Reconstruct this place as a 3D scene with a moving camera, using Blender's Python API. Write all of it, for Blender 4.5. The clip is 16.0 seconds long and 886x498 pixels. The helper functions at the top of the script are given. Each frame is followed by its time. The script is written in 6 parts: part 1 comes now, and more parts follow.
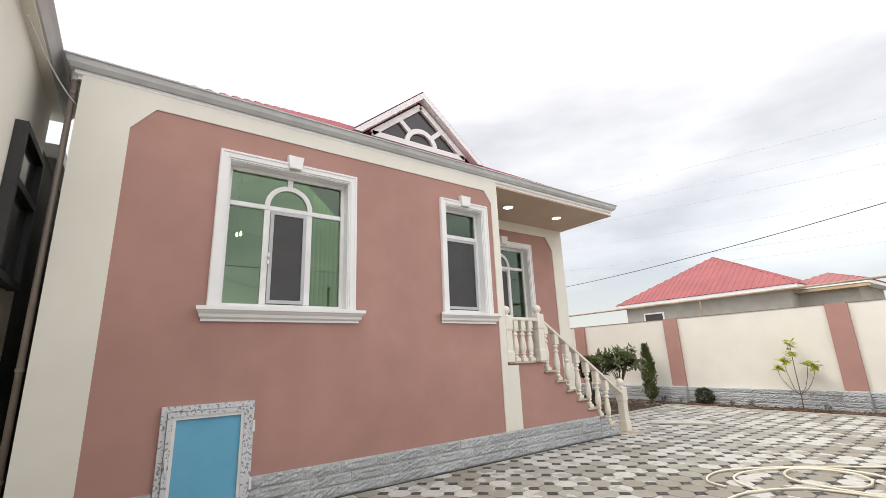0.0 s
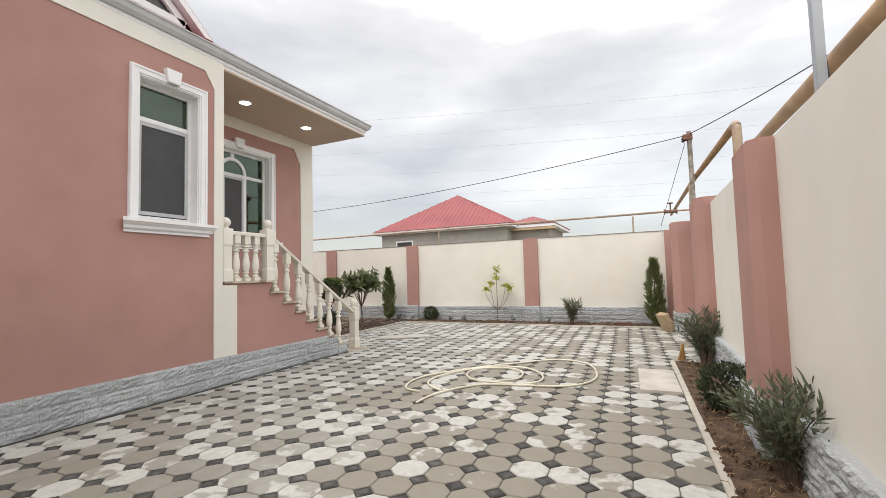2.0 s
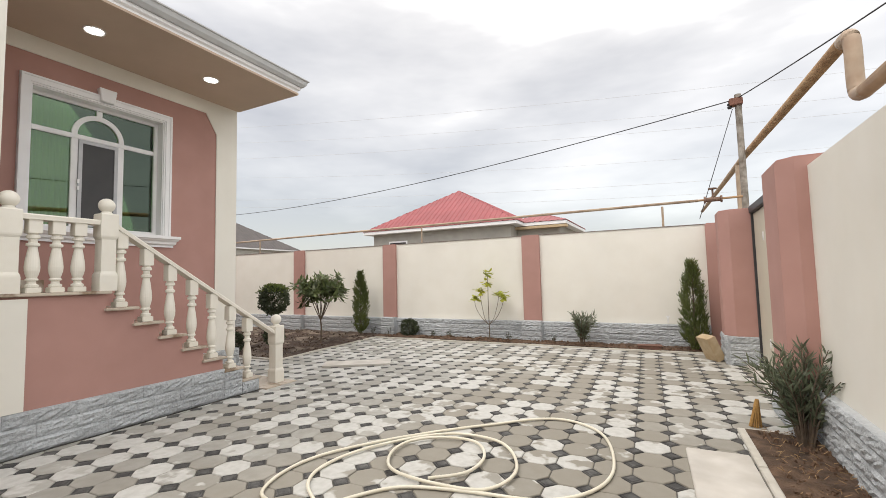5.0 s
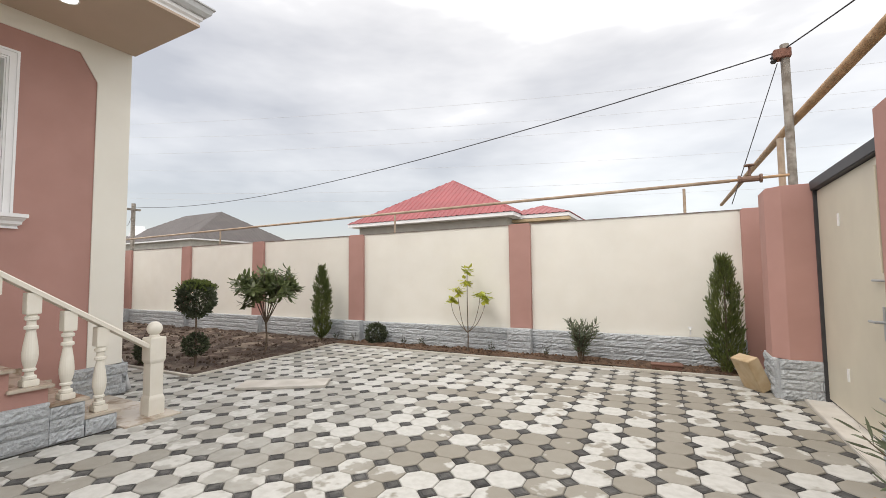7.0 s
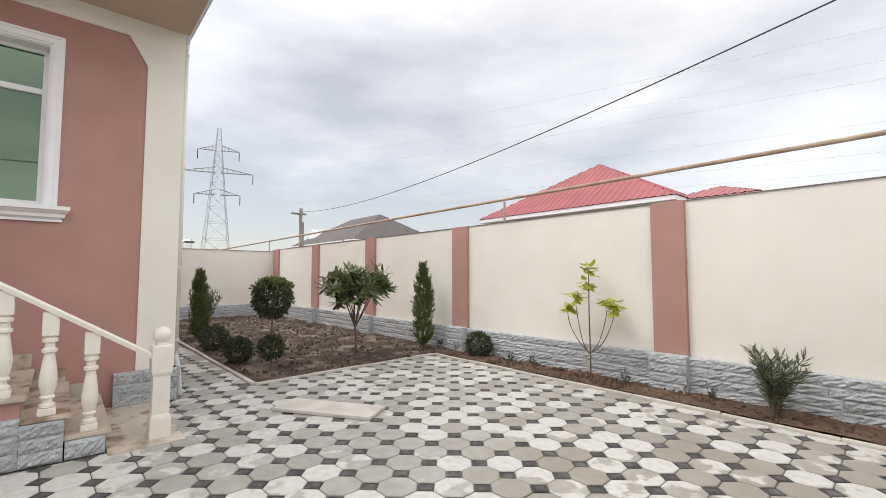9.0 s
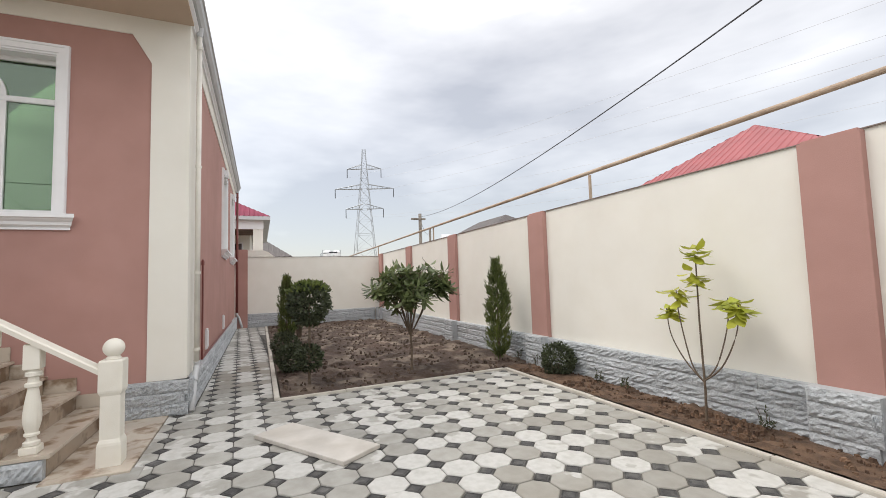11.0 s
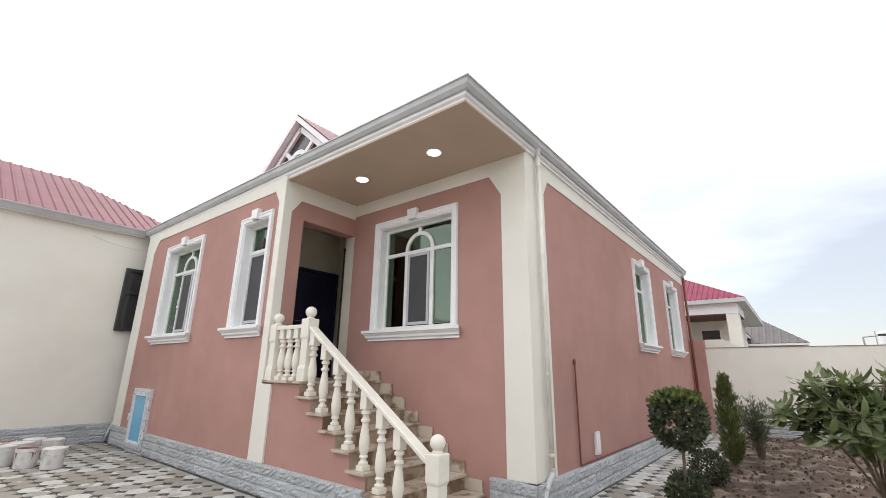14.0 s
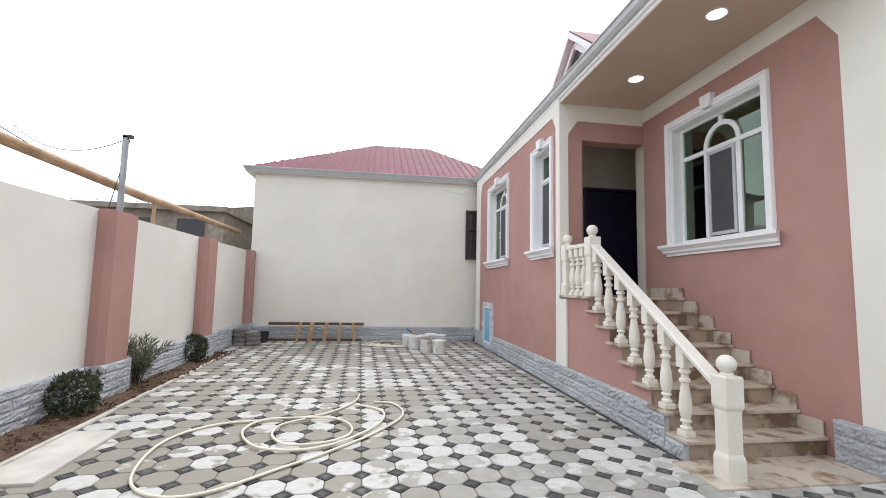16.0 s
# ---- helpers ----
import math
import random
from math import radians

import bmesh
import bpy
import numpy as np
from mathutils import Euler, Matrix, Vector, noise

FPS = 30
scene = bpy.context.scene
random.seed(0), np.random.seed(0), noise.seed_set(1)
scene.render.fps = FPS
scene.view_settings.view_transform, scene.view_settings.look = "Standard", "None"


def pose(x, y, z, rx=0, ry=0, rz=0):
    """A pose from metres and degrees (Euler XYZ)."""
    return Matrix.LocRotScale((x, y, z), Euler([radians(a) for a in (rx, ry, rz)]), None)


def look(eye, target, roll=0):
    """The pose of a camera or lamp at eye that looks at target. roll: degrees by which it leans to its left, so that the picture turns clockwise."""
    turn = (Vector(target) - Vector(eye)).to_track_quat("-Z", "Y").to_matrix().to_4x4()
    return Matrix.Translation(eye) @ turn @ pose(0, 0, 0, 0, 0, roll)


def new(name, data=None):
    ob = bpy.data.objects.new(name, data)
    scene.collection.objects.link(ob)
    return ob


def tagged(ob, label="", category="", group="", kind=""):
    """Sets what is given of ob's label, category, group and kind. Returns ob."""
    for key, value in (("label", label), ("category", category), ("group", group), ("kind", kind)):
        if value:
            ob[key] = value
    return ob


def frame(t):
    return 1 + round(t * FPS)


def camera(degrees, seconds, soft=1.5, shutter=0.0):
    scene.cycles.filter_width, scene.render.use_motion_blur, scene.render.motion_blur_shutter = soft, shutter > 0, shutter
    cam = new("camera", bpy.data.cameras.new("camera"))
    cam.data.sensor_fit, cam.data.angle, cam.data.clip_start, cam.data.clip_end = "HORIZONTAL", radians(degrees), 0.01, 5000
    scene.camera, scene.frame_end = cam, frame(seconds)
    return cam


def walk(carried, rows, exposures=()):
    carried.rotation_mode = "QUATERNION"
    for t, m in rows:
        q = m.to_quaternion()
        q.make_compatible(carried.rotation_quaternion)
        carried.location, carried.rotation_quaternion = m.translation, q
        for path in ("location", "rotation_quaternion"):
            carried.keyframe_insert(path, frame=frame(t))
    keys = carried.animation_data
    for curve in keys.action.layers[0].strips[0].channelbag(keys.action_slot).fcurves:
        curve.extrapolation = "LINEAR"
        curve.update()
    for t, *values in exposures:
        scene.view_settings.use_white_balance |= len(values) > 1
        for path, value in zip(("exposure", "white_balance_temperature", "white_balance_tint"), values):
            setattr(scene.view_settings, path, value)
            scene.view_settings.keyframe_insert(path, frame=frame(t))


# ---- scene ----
cam = camera(91.2, 16.0, soft=0.6)
PATH = [
    (0, (5.212, -0.102, 1.484), (3.634, 1.027, 1.97), -2.2),
    (0.5, (5.169, -0.078, 1.369), (3.573, 1.112, 1.554), -2.1),
    (1, (5.213, 0.04, 1.322), (3.832, 1.485, 1.395), -2.1),
    (1.5, (5.236, 0.392, 1.365), (4.205, 2.103, 1.457), -1.9),
    (2, (5.226, 0.719, 1.39), (4.381, 2.528, 1.509), -1.6),
    (2.5, (5.153, 1.124, 1.377), (4.334, 2.94, 1.552), -1.5),
    (3, (5.159, 1.493, 1.398), (4.402, 3.334, 1.588), -1.5),
    (3.2, (5.197, 1.662, 1.374), (4.444, 3.504, 1.57), -1.7),
    (5.3, (4.874, 3.585, 1.431), (3.952, 5.355, 1.559), -1.3),
    (5.5, (4.808, 3.774, 1.429), (3.917, 5.56, 1.56), -1.4),
    (6, (4.799, 4.235, 1.414), (3.949, 6.041, 1.543), -1.2),
    (6.5, (4.836, 4.689, 1.382), (3.895, 6.45, 1.509), -0.7),
    (7, (4.8, 5.181, 1.413), (3.856, 6.94, 1.536), -0.6),
    (7.5, (4.785, 5.685, 1.415), (3.714, 7.369, 1.541), -0.2),
    (8, (4.663, 6.179, 1.397), (3.485, 7.79, 1.523), -0.1),
    (8.5, (4.572, 6.65, 1.424), (3.358, 8.234, 1.55), -0.2),
    (9, (4.52, 7.118, 1.417), (3.018, 8.433, 1.539), 0.0),
    (9.2, (4.481, 7.32, 1.445), (2.897, 8.536, 1.559), 0.4),
    (11.3, (4.099, 9.066, 1.333), (2.194, 9.654, 1.489), -1.5),
    (11.5, (4.094, 9.194, 1.346), (2.145, 9.609, 1.515), -0.9),
    (12, (3.947, 9.566, 1.331), (1.958, 9.704, 1.491), -0.9),
    (12.5, (3.774, 9.957, 1.414), (1.78, 9.939, 1.565), -1.1),
    (12.8, (3.714, 10.083, 1.41), (1.757, 9.746, 1.645), -0.1),
    (13, (3.676, 10.179, 1.457), (1.785, 9.613, 1.781), 0.5),
    (13.3, (3.606, 10.277, 1.482), (1.847, 9.441, 1.941), 1.3),
    (13.5, (3.5, 10.364, 1.508), (1.83, 9.386, 2.013), 2.2),
    (14, (3.318, 10.549, 1.531), (1.815, 9.347, 2.072), 0.9),
    (14.5, (3.193, 10.783, 1.487), (1.902, 9.305, 1.871), 1.7),
    (15, (3.044, 10.858, 1.447), (1.97, 9.188, 1.69), 1.4),
    (15.5, (2.81, 10.868, 1.483), (2.001, 9.051, 1.688), 1.7),
    (16, (2.705, 10.971, 1.446), (2.412, 9.001, 1.626), 1.2),
]
walk(cam, [(t, look(eye, target, roll)) for t, eye, target, roll in PATH],
     exposures=[(0.0, 0.39, 6800, 10), (0.7, 0.32, 6800, 10), (2.5, 0.25, 6820, 10), (5.5, 0.24, 6870, 10), (9.2, 0.29, 6660, 10), (12.5, 0.33, 6600, 10),
                (13.3, 0.40, 6540, 10), (15.0, 0.50, 6380, 10), (16.0, 0.43, 6200, 10)])

# ---- light ----
world = bpy.data.worlds.new("overcast_sky")
scene.world = world
world.use_nodes = True
wn, wl = world.node_tree.nodes, world.node_tree.links
wn.clear()
w_out = wn.new("ShaderNodeOutputWorld")
w_add = wn.new("ShaderNodeAddShader")
w_sky = wn.new("ShaderNodeTexSky")
w_sky.sky_type = "NISHITA"
w_sky.sun_disc = False
w_sky.sun_elevation = radians(57)
w_sky.sun_rotation = radians(210)
w_bg = wn.new("ShaderNodeBackground")
w_bg.inputs[1].default_value = 0.05
wl.new(w_sky.outputs[0], w_bg.inputs[0])
# cloud deck: bright above, streaked grey towards the horizon
w_tc = wn.new("ShaderNodeTexCoord")
w_map = wn.new("ShaderNodeMapping")
w_map.inputs["Scale"].default_value = (1.0, 1.0, 3.2)
w_noise = wn.new("ShaderNodeTexNoise")
w_noise.inputs["Scale"].default_value = 1.7
w_noise.inputs["Detail"].default_value = 5.0
w_noise.inputs["Roughness"].default_value = 0.52
w_sep = wn.new("ShaderNodeSeparateXYZ")
wl.new(w_tc.outputs["Generated"], w_map.inputs[0])
wl.new(w_map.outputs[0], w_noise.inputs[0])
wl.new(w_tc.outputs["Generated"], w_sep.inputs[0])
w_h = wn.new("ShaderNodeMapRange")
w_h.inputs[1].default_value, w_h.inputs[2].default_value = 0.0, 0.60
w_h.inputs[3].default_value, w_h.inputs[4].default_value = 0.0, 0.53
wl.new(w_sep.outputs[2], w_h.inputs[0])
w_sum = wn.new("ShaderNodeMath")
w_sum.operation = "ADD"
w_con = wn.new("ShaderNodeMapRange")
w_con.clamp = False
w_con.inputs[1].default_value, w_con.inputs[2].default_value = 0.3, 0.7
w_con.inputs[3].default_value, w_con.inputs[4].default_value = 0.30, 0.74
wl.new(w_noise.outputs[0], w_con.inputs[0])
# the deck is thinner on the sun's side
w_side = wn.new("ShaderNodeVectorMath")
w_side.operation = "DOT_PRODUCT"
w_side.inputs[1].default_value = (0.19, -0.17, 0.0)
wl.new(w_tc.outputs["Generated"], w_side.inputs[0])
w_lean = wn.new("ShaderNodeMath")
w_lean.operation = "ADD"
wl.new(w_con.outputs[0], w_lean.inputs[0])
wl.new(w_side.outputs["Value"], w_lean.inputs[1])
wl.new(w_lean.outputs[0], w_sum.inputs[0])
wl.new(w_h.outputs[0], w_sum.inputs[1])
w_ramp = wn.new("ShaderNodeValToRGB")
w_ramp.color_ramp.elements[0].position = 0.45
w_ramp.color_ramp.elements[0].color = (0.30, 0.295, 0.297, 1)
w_ramp.color_ramp.elements[1].position = 1.15
w_ramp.color_ramp.elements[1].color = (1.0, 0.985, 0.965, 1)
w_mid = w_ramp.color_ramp.elements.new(0.76)
w_mid.color = (0.545, 0.535, 0.525, 1)
wl.new(w_sum.outputs[0], w_ramp.inputs[0])
w_bg2 = wn.new("ShaderNodeBackground")
w_bg2.inputs[1].default_value = 1.30
wl.new(w_ramp.outputs[0], w_bg2.inputs[0])
wl.new(w_bg.outputs[0], w_add.inputs[0])
wl.new(w_bg2.outputs[0], w_add.inputs[1])
wl.new(w_add.outputs[0], w_out.inputs[0])

sun = new("sun", bpy.data.lights.new("sun", "SUN"))
sun.data.energy, sun.data.angle, sun.data.color = 1.0, radians(30), (1.0, 0.96, 0.90)
sun.matrix_basis = look((-15, -21, 46), (0, 5, 0))


# ---- materials ----
def mat(name, c1, c2=None, scale=8.0, rough=0.8, bump=0.0, bscale=120.0, metal=0.0, rand=0.0, stain=0.12, sscale=0.9,
        sharp=None, spec=0.5, bdist=0.01, coat=0.0):
    m = bpy.data.materials.new(name)
    m.use_nodes = True
    n, l = m.node_tree.nodes, m.node_tree.links
    b = n["Principled BSDF"]
    c2 = c2 or tuple(0.88 * v for v in c1)
    geo = n.new("ShaderNodeNewGeometry")
    no = n.new("ShaderNodeTexNoise")
    no.inputs["Scale"].default_value, no.inputs["Detail"].default_value = scale, 6.0
    l.new(geo.outputs["Position"], no.inputs["Vector"])
    ramp = n.new("ShaderNodeValToRGB")
    lo, hi = sharp or (0.35, 0.68)
    ramp.color_ramp.elements[0].position, ramp.color_ramp.elements[1].position = lo, hi
    ramp.color_ramp.elements[0].color, ramp.color_ramp.elements[1].color = (*c1, 1), (*c2, 1)
    l.new(no.outputs["Fac"], ramp.inputs[0])
    col = ramp.outputs[0]
    big = n.new("ShaderNodeTexNoise")
    big.inputs["Scale"].default_value, big.inputs["Detail"].default_value = sscale, 4.0
    l.new(geo.outputs["Position"], big.inputs["Vector"])
    mr = n.new("ShaderNodeMapRange")
    mr.inputs[1].default_value, mr.inputs[2].default_value = 0.3, 0.7
    mr.inputs[3].default_value, mr.inputs[4].default_value = 1.0 - stain, 1.0 + stain * 0.4
    l.new(big.outputs["Fac"], mr.inputs[0])
    val = mr.outputs[0]
    if rand:
        oi = n.new("ShaderNodeObjectInfo")
        ad = n.new("ShaderNodeMath")
        ad.operation = "ADD"
        l.new(oi.outputs["Random"], ad.inputs[0])
        l.new(geo.outputs["Random Per Island"], ad.inputs[1])
        fr = n.new("ShaderNodeMath")
        fr.operation = "FRACT"
        l.new(ad.outputs[0], fr.inputs[0])
        m2 = n.new("ShaderNodeMapRange")
        m2.inputs[3].default_value, m2.inputs[4].default_value = 1.0 - rand, 1.0 + rand * 0.6
        l.new(fr.outputs[0], m2.inputs[0])
        mu = n.new("ShaderNodeMath")
        mu.operation = "MULTIPLY"
        l.new(val, mu.inputs[0])
        l.new(m2.outputs[0], mu.inputs[1])
        val = mu.outputs[0]
    vm = n.new("ShaderNodeVectorMath")
    vm.operation = "SCALE"
    l.new(col, vm.inputs[0])
    l.new(val, vm.inputs["Scale"])
    l.new(vm.outputs[0], b.inputs["Base Color"])
    b.inputs["Roughness"].default_value = rough
    b.inputs["Metallic"].default_value = metal
    b.inputs["Specular IOR Level"].default_value = spec
    b.inputs["Coat Weight"].default_value = coat
    if bump:
        bn = n.new("ShaderNodeTexNoise")
        bn.inputs["Scale"].default_value, bn.inputs["Detail"].default_value = bscale, 5.0
        l.new(geo.outputs["Position"], bn.inputs["Vector"])
        bp = n.new("ShaderNodeBump")
        bp.inputs["Strength"].default_value, bp.inputs["Distance"].default_value = bump, bdist
        l.new(bn.outputs["Fac"], bp.inputs["Height"])
        l.new(bp.outputs[0], b.inputs["Normal"])
    return m


def glow(name, col, strength):
    m = bpy.data.materials.new(name)
    m.use_nodes = True
    b = m.node_tree.nodes["Principled BSDF"]
    b.inputs["Emission Color"].default_value = (*col, 1)
    b.inputs["Emission Strength"].default_value = strength
    return m


def glass(name, tint, ior):
    m = bpy.data.materials.new(name)
    m.use_nodes = True
    n, l = m.node_tree.nodes, m.node_tree.links
    n.remove(n["Principled BSDF"])
    t, g, f, x = (n.new(k) for k in ("ShaderNodeBsdfTransparent", "ShaderNodeBsdfGlossy", "ShaderNodeFresnel", "ShaderNodeMixShader"))
    t.inputs[0].default_value = (*tint, 1)
    g.inputs[0].default_value, g.inputs[1].default_value = (0.68, 0.84, 0.67, 1), 0.015
    f.inputs[0].default_value = ior
    l.new(f.outputs[0], x.inputs[0])
    l.new(t.outputs[0], x.inputs[1])
    l.new(g.outputs[0], x.inputs[2])
    l.new(x.outputs[0], n["Material Output"].inputs[0])
    return m


PINK = mat("pink_stucco", (0.455, 0.265, 0.231), (0.43, 0.247, 0.214), 3.0, 0.9, 0.25, 260, stain=0.09, spec=0.2)
CREAM = mat("cream_stucco", (0.80, 0.778, 0.712), (0.78, 0.755, 0.684), 3.0, 0.9, 0.22, 260, stain=0.05, spec=0.2)
WHITEWALL = mat("pale_stucco", (0.80, 0.775, 0.71), (0.78, 0.75, 0.675), 2.0, 0.9, 0.2, 220, stain=0.06, spec=0.2)
TRIM = mat("white_trim", (0.84, 0.84, 0.85), (0.81, 0.81, 0.82), 6.0, 0.55, 0.08, 150, stain=0.03)
PVC = mat("white_plastic", (0.82, 0.82, 0.82), None, 5.0, 0.3, stain=0.03)
STONE = mat("split_stone", (0.52, 0.545, 0.565), (0.40, 0.425, 0.445), 34.0, 0.92, 0.65, 48, rand=0.10, stain=0.14, sscale=3.0, bdist=0.03)
MORTAR = mat("mortar", (0.47, 0.49, 0.505), None, 30.0, 0.95, 0.3, 150)
SOFFIT = mat("tan_ceiling", (0.54, 0.42, 0.325), (0.51, 0.395, 0.30), 2.5, 0.65, 0.0, stain=0.05)
GUTTER = mat("grey_gutter", (0.56, 0.57, 0.58), (0.50, 0.51, 0.52), 4.0, 0.45, stain=0.1)
ROOF = mat("red_sheet", (0.29, 0.04, 0.058), (0.24, 0.034, 0.05), 2.0, 0.6, stain=0.15, spec=0.2)
ROOF2 = mat("scarlet_sheet", (0.345, 0.085, 0.09), (0.30, 0.074, 0.078), 2.0, 0.5, stain=0.12)
ROOF3 = mat("plum_sheet", (0.20, 0.062, 0.08), (0.17, 0.052, 0.068), 2.0, 0.6, stain=0.12, spec=0.2)
ROOF4 = mat("magenta_sheet", (0.25, 0.035, 0.075), (0.21, 0.03, 0.062), 2.0, 0.6, stain=0.12, spec=0.2)
ROOFG = mat("grey_sheet", (0.115, 0.10, 0.095), (0.09, 0.08, 0.078), 2.0, 0.6, stain=0.12)
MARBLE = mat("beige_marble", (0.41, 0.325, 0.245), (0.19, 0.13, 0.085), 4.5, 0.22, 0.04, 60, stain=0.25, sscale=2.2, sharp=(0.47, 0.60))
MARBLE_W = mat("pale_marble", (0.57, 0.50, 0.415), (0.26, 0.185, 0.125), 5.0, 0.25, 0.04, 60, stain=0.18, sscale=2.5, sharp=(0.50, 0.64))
IVORY = mat("ivory_cast_stone", (0.80, 0.77, 0.69), (0.77, 0.735, 0.65), 9.0, 0.55, 0.1, 120, stain=0.06)
SOIL = mat("damp_soil", (0.078, 0.048, 0.033), (0.25, 0.196, 0.150), 2.4, 0.8, 0.9, 45, stain=0.4, sscale=1.3, sharp=(0.49, 0.64), bdist=0.03)
SOILRED = mat("red_soil", (0.165, 0.102, 0.065), (0.07, 0.042, 0.027), 10.0, 0.97, 0.8, 60, stain=0.3, sscale=1.8, bdist=0.03)
EARTH = mat("outer_ground", (0.22, 0.19, 0.15), (0.16, 0.14, 0.11), 0.6, 0.97, 0.4, 12, stain=0.2, sscale=0.1)
KERB = mat("cream_kerb", (0.60, 0.57, 0.51), (0.50, 0.47, 0.41), 8.0, 0.9, 0.3, 120, rand=0.08)
SLAB = mat("pale_slab", (0.60, 0.57, 0.525), (0.50, 0.465, 0.415), 3.5, 0.8, 0.12, 90, stain=0.15, sscale=2.5)
DARKPAVER = mat("charcoal_paver", (0.062, 0.061, 0.060), (0.16, 0.155, 0.145), 14.0, 0.75, 0.3, 120, rand=0.25, stain=0.3, sscale=3.0, sharp=(0.42, 0.78))
BED = mat("paving_sand", (0.15, 0.14, 0.125), (0.10, 0.095, 0.085), 20.0, 0.95, 0.3, 150)
DARKDOOR = mat("navy_steel", (0.026, 0.024, 0.055), (0.02, 0.019, 0.045), 5.0, 0.35)
DARK = mat("black_plastic", (0.03, 0.03, 0.032), None, 8.0, 0.5)
GATE = mat("beige_steel", (0.60, 0.555, 0.45), (0.57, 0.525, 0.425), 3.0, 0.5, stain=0.07)
DARKSTEEL = mat("dark_steel", (0.06, 0.06, 0.065), None, 6.0, 0.5, metal=0.4)
COPING = mat("rusty_strip", (0.16, 0.12, 0.10), (0.24, 0.20, 0.18), 5.0, 0.7)
GASPIPE = mat("tan_pipe", (0.47, 0.31, 0.175), (0.37, 0.22, 0.11), 5.0, 0.55, stain=0.25, sscale=3.0)
PALEPIPE = mat("faded_pipe", (0.50, 0.40, 0.30), (0.37, 0.26, 0.18), 4.0, 0.6, stain=0.25, sscale=3.0)
REDPIPE = mat("oxide_pipe", (0.20, 0.055, 0.045), None, 6.0, 0.5)
CREAMPIPE = mat("cream_pipe", (0.78, 0.75, 0.68), None, 6.0, 0.45)
POLE = mat("weathered_pole", (0.38, 0.35, 0.31), (0.18, 0.15, 0.12), 9.0, 0.85, 0.4, 60, stain=0.3, sscale=4)
GALV = mat("galvanised", (0.42, 0.44, 0.46), None, 6.0, 0.45, metal=0.6)
WIRE = mat("black_cable", (0.05, 0.05, 0.055), None, 6.0, 0.6)
FARWIRE = mat("far_wire", (0.62, 0.63, 0.65), None, 6.0, 0.6)
HOSE = mat("ivory_hose", (0.78, 0.74, 0.62), (0.72, 0.67, 0.54), 6.0, 0.35)
BUCKET = mat("white_bucket", (0.74, 0.735, 0.72), (0.60, 0.53, 0.48), 9.0, 0.4, stain=0.2, sscale=6.0, sharp=(0.52, 0.66))
PAINTP = mat("pink_paint", (0.30, 0.135, 0.11), (0.42, 0.25, 0.22), 14.0, 0.35)
BLUE = mat("blue_film", (0.15, 0.44, 0.65), (0.135, 0.41, 0.61), 3.0, 0.25, stain=0.06)
FILM = mat("printed_film", (0.66, 0.675, 0.71), (0.27, 0.28, 0.32), 36.0, 0.35, sharp=(0.555, 0.59))
WOOD = mat("raw_timber", (0.55, 0.43, 0.28), (0.45, 0.33, 0.19), 9.0, 0.75, 0.2, 60)
WOODD = mat("dark_timber", (0.13, 0.075, 0.05), None, 9.0, 0.8, 0.2, 60)
STRAW = mat("straw", (0.48, 0.28, 0.09), (0.36, 0.19, 0.06), 40.0, 0.8)
BARK = mat("bark", (0.16, 0.12, 0.085), (0.10, 0.075, 0.055), 25.0, 0.9, 0.4, 90)
TERRA = mat("terracotta", (0.20, 0.105, 0.078), None, 12.0, 0.85, 0.2, 90)
CURTAIN = mat("olive_curtain", (0.70, 0.65, 0.36), (0.60, 0.55, 0.28), 5.0, 0.85)
ROOM = mat("room_plaster", (0.66, 0.62, 0.53), None, 2.0, 0.9)
SCREEN = mat("insect_mesh", (0.056, 0.056, 0.058), (0.046, 0.046, 0.049), 4.0, 0.6)
SCREENF = mat("grey_screen_frame", (0.50, 0.51, 0.53), None, 6.0, 0.4)
GABLEGLASS = mat("smoked_pane", (0.06, 0.055, 0.06), None, 3.0, 0.12)
GREENGLASS = glass("green_glass", (0.54, 0.66, 0.49), 2.15)
LAMP = glow("led_panel", (1.0, 0.97, 0.92), 7.0)
WARMBULB = glow("warm_bulb", (1.0, 0.74, 0.42), 18.0)


def leafmat(name, c1, c2, tip=0.35):
    m = mat(name, c1, c2, 3.0, 0.45, rand=tip, stain=0.25, sscale=6.0)
    n, l = m.node_tree.nodes, m.node_tree.links
    b = n["Principled BSDF"]
    tr, mx = n.new("ShaderNodeBsdfTranslucent"), n.new("ShaderNodeMixShader")
    l.new(b.inputs["Base Color"].links[0].from_socket, tr.inputs[0])
    mx.inputs[0].default_value = 0.3
    l.new(b.outputs[0], mx.inputs[1])
    l.new(tr.outputs[0], mx.inputs[2])
    l.new(mx.outputs[0], n["Material Output"].inputs[0])
    return m


LEAFD = leafmat("dark_leaf", (0.095, 0.115, 0.06), (0.055, 0.07, 0.038))
LEAFT = leafmat("tip_leaf", (0.17, 0.21, 0.055), (0.10, 0.14, 0.04))
LEAFC = leafmat("cypress_leaf", (0.17, 0.195, 0.065), (0.095, 0.12, 0.042))
LEAFO = leafmat("oleander_leaf", (0.21, 0.24, 0.155), (0.11, 0.135, 0.085))
LEAFL = leafmat("loquat_leaf", (0.20, 0.24, 0.10), (0.10, 0.135, 0.055))
LEAFY = leafmat("magnolia_leaf", (0.54, 0.54, 0.07), (0.38, 0.43, 0.05), 0.25)


